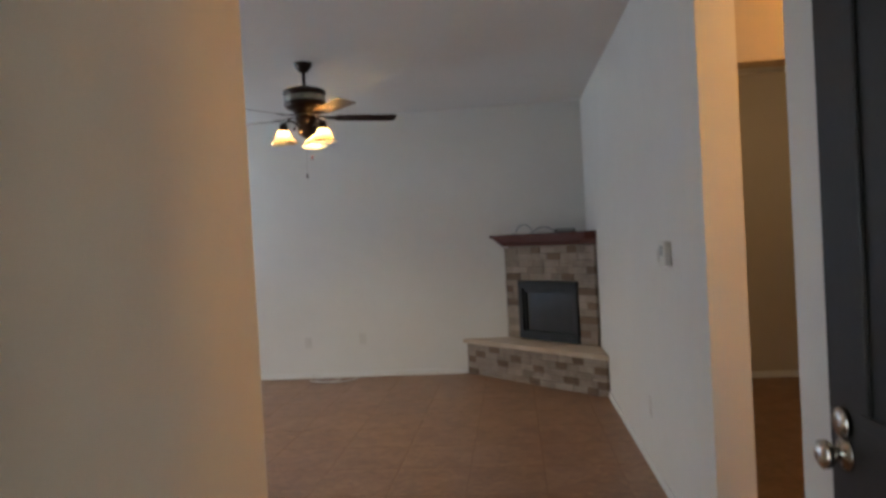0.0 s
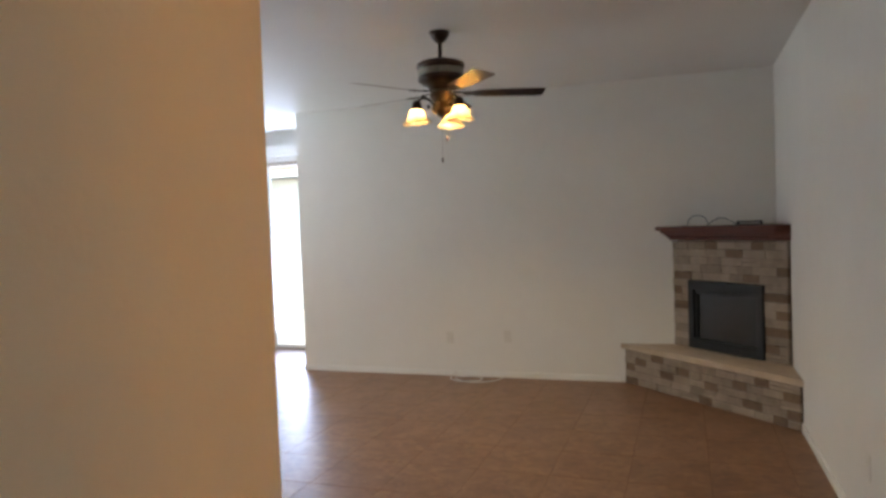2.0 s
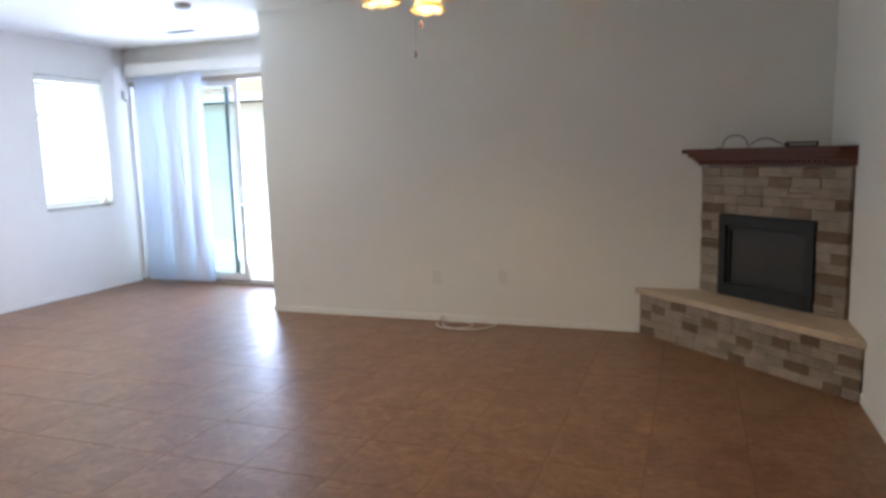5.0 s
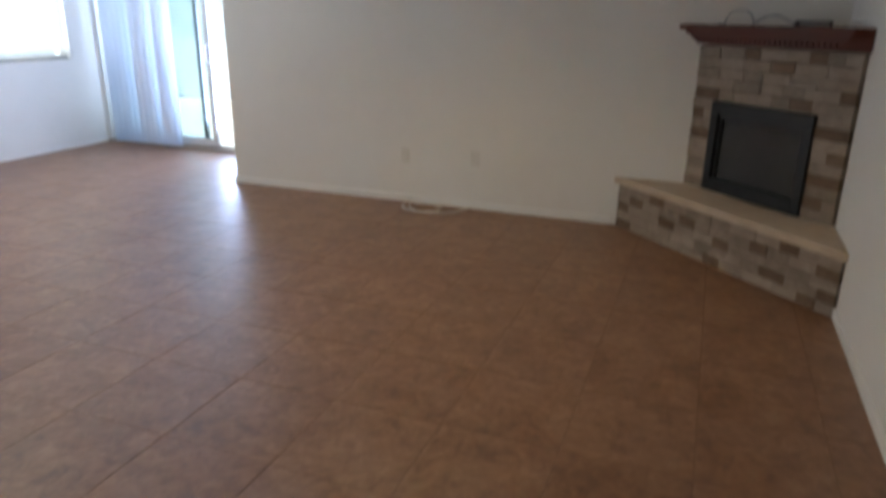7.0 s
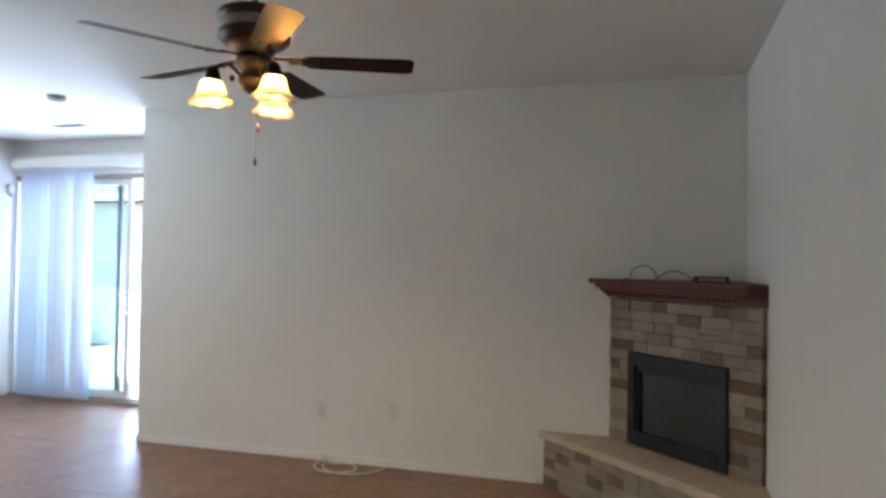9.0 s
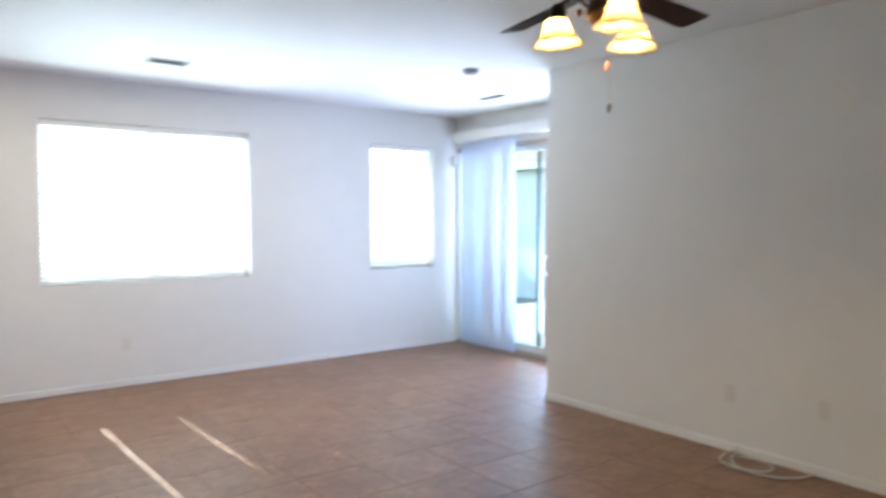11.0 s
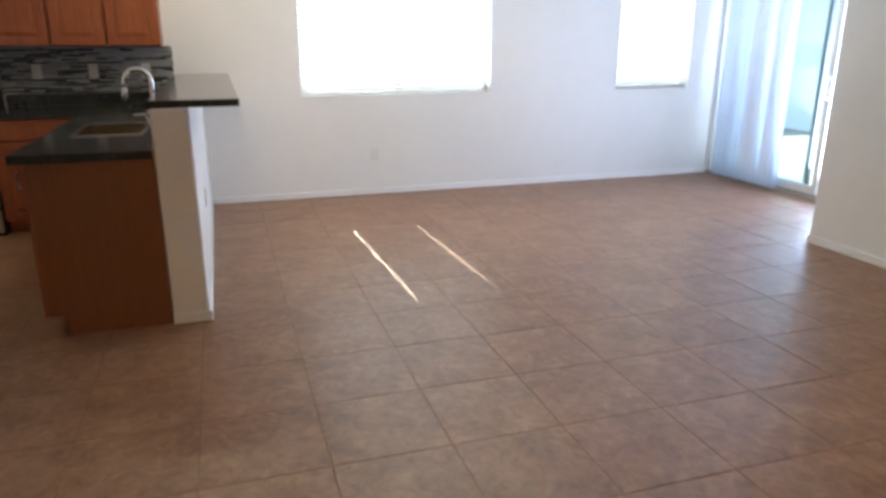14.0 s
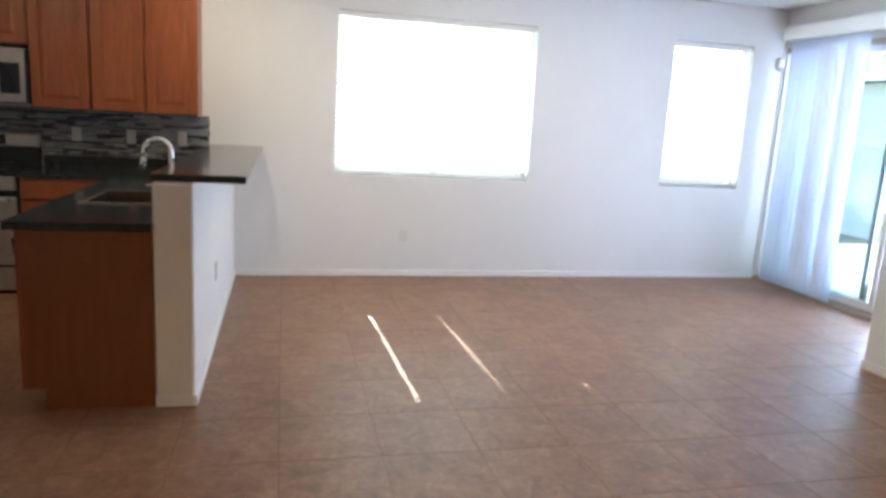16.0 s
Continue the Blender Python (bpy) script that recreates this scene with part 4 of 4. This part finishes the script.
# backsplash of narrow glass strips
bs = tagged(thing("backsplash", "", "backsplash", (XW, -5.1, 1.02)), "backsplash of narrow grey and black glass mosaic strips", "backsplash", kind="structure")
part("bed", boxes((XW + 0.0005, XW + 0.004, -6.48, -4.432, 1.016, 1.3895)), MORTAR, bs)
rng = random.Random(4)
verts, faces = [], []
z = 1.017
while z < 1.375:
    h = rng.choice((0.014, 0.014, 0.020, 0.010))
    y = -6.48 + rng.uniform(-0.1, 0)
    while y < -4.434:
        l = rng.uniform(0.06, 0.20)
        a, b = max(y, -6.479), min(y + l - 0.002, -4.432 + rng.choice((0, 0.008)))
        if b - a > 0.01:
            n, x1 = len(verts), XW + 0.0105 + rng.uniform(0, 0.0015)
            verts += [(XW + 0.004, a, z), (XW + 0.004, b, z), (XW + 0.004, b, z + h - 0.0015), (XW + 0.004, a, z + h - 0.0015),
                      (x1, a, z), (x1, b, z), (x1, b, z + h - 0.0015), (x1, a, z + h - 0.0015)]
            faces += [[n + i for i in f] for f in ((4, 5, 6, 7), (0, 1, 5, 4), (1, 2, 6, 5), (2, 3, 7, 6), (3, 0, 4, 7))]
        y += l
    z += h
mos = bpy.data.meshes.new("mosaic_strips")
mos.from_pydata(verts, [], faces)
mos.materials.append(MOSAIC)
tagged(part("mosaic_strips", mos, MOSAIC, bs), kind="stuff")
for y in (-5.465, -5.048, -4.646):
    plate("outlet", (XW + 0.012, y, 1.19), 0, "beige power outlet in the mosaic backsplash", "outlet", paint=PLATE)

# range
RY0, RY1, RX = -6.48, -5.722, -1.97
rg = thing("range", "stainless steel gas range with a dark oven window", "stove", ((XW + RX) / 2, (RY0 + RY1) / 2, 0))
part("body", boxes((XW + 0.03, RX - 0.03, RY0, RY1, 0.0, 0.90)), BLACK, rg)
part("cooktop", boxes((XW + 0.03, RX - 0.005, RY0, RY1, 0.901, 0.925), bevel=0.004), OVENGLASS, rg)
part("splash_back", boxes((XW + 0.03, XW + 0.085, RY0 + 0.01, RY1 - 0.01, 0.926, 1.055)), BLACK, rg, "black lower back panel")
part("backguard", boxes((XW + 0.03, XW + 0.10, RY0, RY1, 1.056, 1.19), bevel=0.022), STEEL, rg)
part("display", boxes((XW + 0.1005, XW + 0.103, RY0 + 0.17, RY1 - 0.24, 1.085, 1.165)), OVENGLASS, rg)
od = part("oven_door", boxes((RX - 0.03, RX, RY0 + 0.004, RY1 - 0.004, 0.225, 0.735), bevel=0.006), STEEL, rg)
ow = prism([(RY0 + 0.10, 0.345), (RY1 - 0.14, 0.345), (RY1 - 0.14, 0.60), (RY1 - 0.20, 0.638), (RY0 + 0.16, 0.638), (RY0 + 0.10, 0.60)], 0.0005, 0.003)
bmesh.ops.transform(ow, matrix=Matrix(((0, 0, 1, RX), (1, 0, 0, 0), (0, 1, 0, 0), (0, 0, 0, 1))), verts=ow.verts)
part("oven_window", ow, OVENGLASS, od)
part("oven_handle", tube([(RX, RY0 + 0.04, 0.715), (RX + 0.05, RY0 + 0.05, 0.715), (RX + 0.05, RY1 - 0.05, 0.715), (RX, RY1 - 0.04, 0.715)], 0.014), CHROME, od, "polished tubular handle")
part("control_panel", boxes((RX - 0.03, RX + 0.002, RY0 + 0.004, RY1 - 0.004, 0.785, 0.885), bevel=0.006), STEEL, rg)
part("drawer_front", boxes((RX - 0.03, RX, RY0 + 0.004, RY1 - 0.004, 0.03, 0.205), bevel=0.006), STEEL, rg)
for k in range(4):
    kn = lathe([(0.022, 0), (0.020, 0.02), (0.004, 0.024)], 16)
    bmesh.ops.transform(kn, matrix=Matrix.Translation((RX + 0.003, RY0 + 0.12 + k * 0.17, 0.835)) @ Matrix.Rotation(radians(90), 4, "Y"), verts=kn.verts)
    part("knob", kn, BLACK, rg)
for y in (RY0 + 0.19, RY1 - 0.19):
    for x in (XW + 0.22, RX - 0.17):
        part("burner_grate", boxes((x - 0.11, x + 0.11, y - 0.006, y + 0.006, 0.926, 0.95), (x - 0.006, x + 0.006, y - 0.11, y + 0.11, 0.926, 0.948), (x - 0.11, x + 0.11, y - 0.11, y - 0.10, 0.926, 0.945), (x - 0.11, x + 0.11, y + 0.10, y + 0.11, 0.926, 0.945)), BLACK, rg)

mw = thing("microwave", "stainless steel over-range microwave with a dark glass door", "microwave", (XW + 0.2, -6.08, 1.42))
part("case", boxes((XW + 0.002, XW + 0.38, -6.462, -5.705, 1.415, 1.822)), BLACK, mw)
md = part("door", boxes((XW + 0.3805, XW + 0.405, -6.462, -5.877, 1.42, 1.818), bevel=0.004), STEEL, mw)
part("window", boxes((XW + 0.4055, XW + 0.408, -6.42, -5.882, 1.485, 1.712)), OVENGLASS, md)
part("handle", tube([(XW + 0.405, -5.905, 1.46), (XW + 0.445, -5.905, 1.475), (XW + 0.455, -5.905, 1.61), (XW + 0.445, -5.905, 1.745), (XW + 0.405, -5.905, 1.76)], 0.011), CHROME, md, "polished upright handle")
mc = part("control_panel", boxes((XW + 0.3805, XW + 0.405, -5.875, -5.705, 1.42, 1.818), bevel=0.004), STEEL, mw)
part("keypad", boxes((XW + 0.4055, XW + 0.408, -5.872, -5.735, 1.485, 1.712)), OVENGLASS, mc, "dark glass keypad")

# ---- stones of the fireplace ----
def stone_mesh(w, h, d, seed):
    r = random.Random(seed)
    bm = bmesh.new()
    j = lambda s: r.uniform(-s, s)
    back = [bm.verts.new(p) for p in ((0, 0, 0), (w, 0, 0), (w, 0, h), (0, 0, h))]
    e = 0.0045
    fr = [bm.verts.new((x, -d + 0.0035 + j(0.002), z)) for x, z in ((0, 0), (w, 0), (w, h), (0, h))]
    inn = [bm.verts.new((x + j(0.003), -d - j(0.004), z + j(0.002))) for x, z in ((e, e), (w / 2, e), (w - e, e), (w - e, h - e), (w / 2, h - e), (e, h - e))]
    for k in range(4):
        bm.faces.new((back[k], back[(k + 1) % 4], fr[(k + 1) % 4], fr[k]))
    bm.faces.new((fr[0], fr[1], inn[2], inn[1], inn[0]))
    bm.faces.new((fr[1], fr[2], inn[3], inn[2]))
    bm.faces.new((fr[2], fr[3], inn[5], inn[4], inn[3]))
    bm.faces.new((fr[3], fr[0], inn[0], inn[5]))
    bm.faces.new((inn[0], inn[1], inn[4], inn[5]))
    bm.faces.new((inn[1], inn[2], inn[3], inn[4]))
    bmesh.ops.recalc_face_normals(bm, faces=bm.faces)
    return bm


def lay_stones(c, u0, u1, z0, z1, seed, hole=None):
    r = random.Random(seed)
    z = z0
    course = (z1 - z0) / round((z1 - z0) / 0.068)
    k = 0
    above = []
    while z < z1 - 0.01:
        spans = [(u0, u1)]
        if hole and z + course > hole[2] + 0.02 and z < hole[3] - 0.02:
            spans = [(u0, hole[0]), (hole[1], u1)]
        below, above, last = above, [], r.uniform(-0.35, -0.05)
        for a, b in spans:
            u = a
            while u < b - 0.02:
                w = r.uniform(0.10, 0.22)
                if b - u - w < 0.07:
                    w = b - u
                free = not any(p < u + w - 0.03 and q > u + 0.03 for p, q in below)
                dark = free and u - last > 0.20 and r.random() < 0.58
                if dark:
                    last = u + w
                    above.append((u, u + w))
                halves = (0.0, 0.5) if r.random() < 0.07 and w > 0.12 else (0.0,)
                for hh in halves:
                    h = course / len(halves)
                    k += 1
                    s = part("stone", stone_mesh(w - 0.0015, h - 0.0015, 0.030 + r.uniform(0.0, 0.007), seed * 1000 + k), STONE_DARK if dark else STONE, fp)
                    s.matrix_basis = fp.matrix_basis.inverted() @ face_matrix(c, u, 0, z + hh * course) @ Matrix.Translation((0, 0.03, 0))
                    s.matrix_parent_inverse = Matrix()
                u += w
        z += course


lay_stones(HEARTH_C, 0.02, hearth_len - 0.02, 0.004, 0.312, 3)
lay_stones(FIRE_C, 0.0, fire_len - 0.03, 0.364, 1.284, 5, (FB0, FB1, FZ0 - 0.01, FZ1))

# ---- floor tiles ----
floor = bpy.data.objects["floor"]
P, G = 0.448, 0.0042
TX, TY = 0.846, -3.366


def tile_mesh(w, l):
    bm = bmesh.new()
    rings = []
    for i, z in ((0.0, -0.002), (0.0, -0.0007), (0.0012, 0.0)):
        rings.append([bm.verts.new((x, y, z)) for x, y in ((i, i), (w - i, i), (w - i, l - i), (i, l - i))])
    for a, b in zip(rings, rings[1:]):
        for k in range(4):
            bm.faces.new((a[k], a[(k + 1) % 4], b[(k + 1) % 4], b[k]))
    bm.faces.new(rings[-1])
    return bm


ROOMS = [(XW, 3.10, YS, -0.0), (XW, 0.0, 0.0, YN), (3.10, XR, -5.47, 0.0), (3.22, XR, -6.85, -5.47), (XR, XR + 0.15, -5.2, -4.35), (XR + 0.15, 6.6, -5.2, -4.35), (4.762, 5.57, -4.35, -4.23), (XR + 0.15, 7.44, -4.23, -0.65)]
tiles = []
for x0, x1, y0, y1 in ROOMS:
    for i in range(math.floor((x0 - TX) / P), math.ceil((x1 - TX) / P)):
        for j2 in range(math.floor((y0 - TY) / P), math.ceil((y1 - TY) / P)):
            a, b = max(TX + i * P + G / 2, x0), min(TX + (i + 1) * P - G / 2, x1)
            c, d = max(TY + j2 * P + G / 2, y0), min(TY + (j2 + 1) * P - G / 2, y1)
            if b - a > 0.004 and d - c > 0.004:
                tiles.append((a, c, round(b - a, 4), round(d - c, 4)))
near = [t for t in tiles if -2.7 < t[0] < 4.7 and -5.1 < t[1] < 1.1][:300]
kept = set(near)
meshes = {}
for a, c, w, l in near:
    if (w, l) not in meshes:
        meshes[(w, l)] = data_of("tile", tile_mesh(w, l), TILE)
    o = new("tile", meshes[(w, l)])
    o.parent = floor
    o.location = (a, c, 0)
rest = bmesh.new()
for a, c, w, l in tiles:
    if (a, c, w, l) not in kept:
        vs4 = [rest.verts.new(p) for p in ((a, c, 0), (a + w, c, 0), (a + w, c + l, 0), (a, c + l, 0))]
        rest.faces.new(vs4)
        lo4 = [rest.verts.new((v.co.x, v.co.y, -0.003)) for v in vs4]
        for k in range(4):
            rest.faces.new((lo4[k], lo4[(k + 1) % 4], vs4[(k + 1) % 4], vs4[k]))
tagged(part("floor_tiles", rest, TILE, floor), kind="stuff")
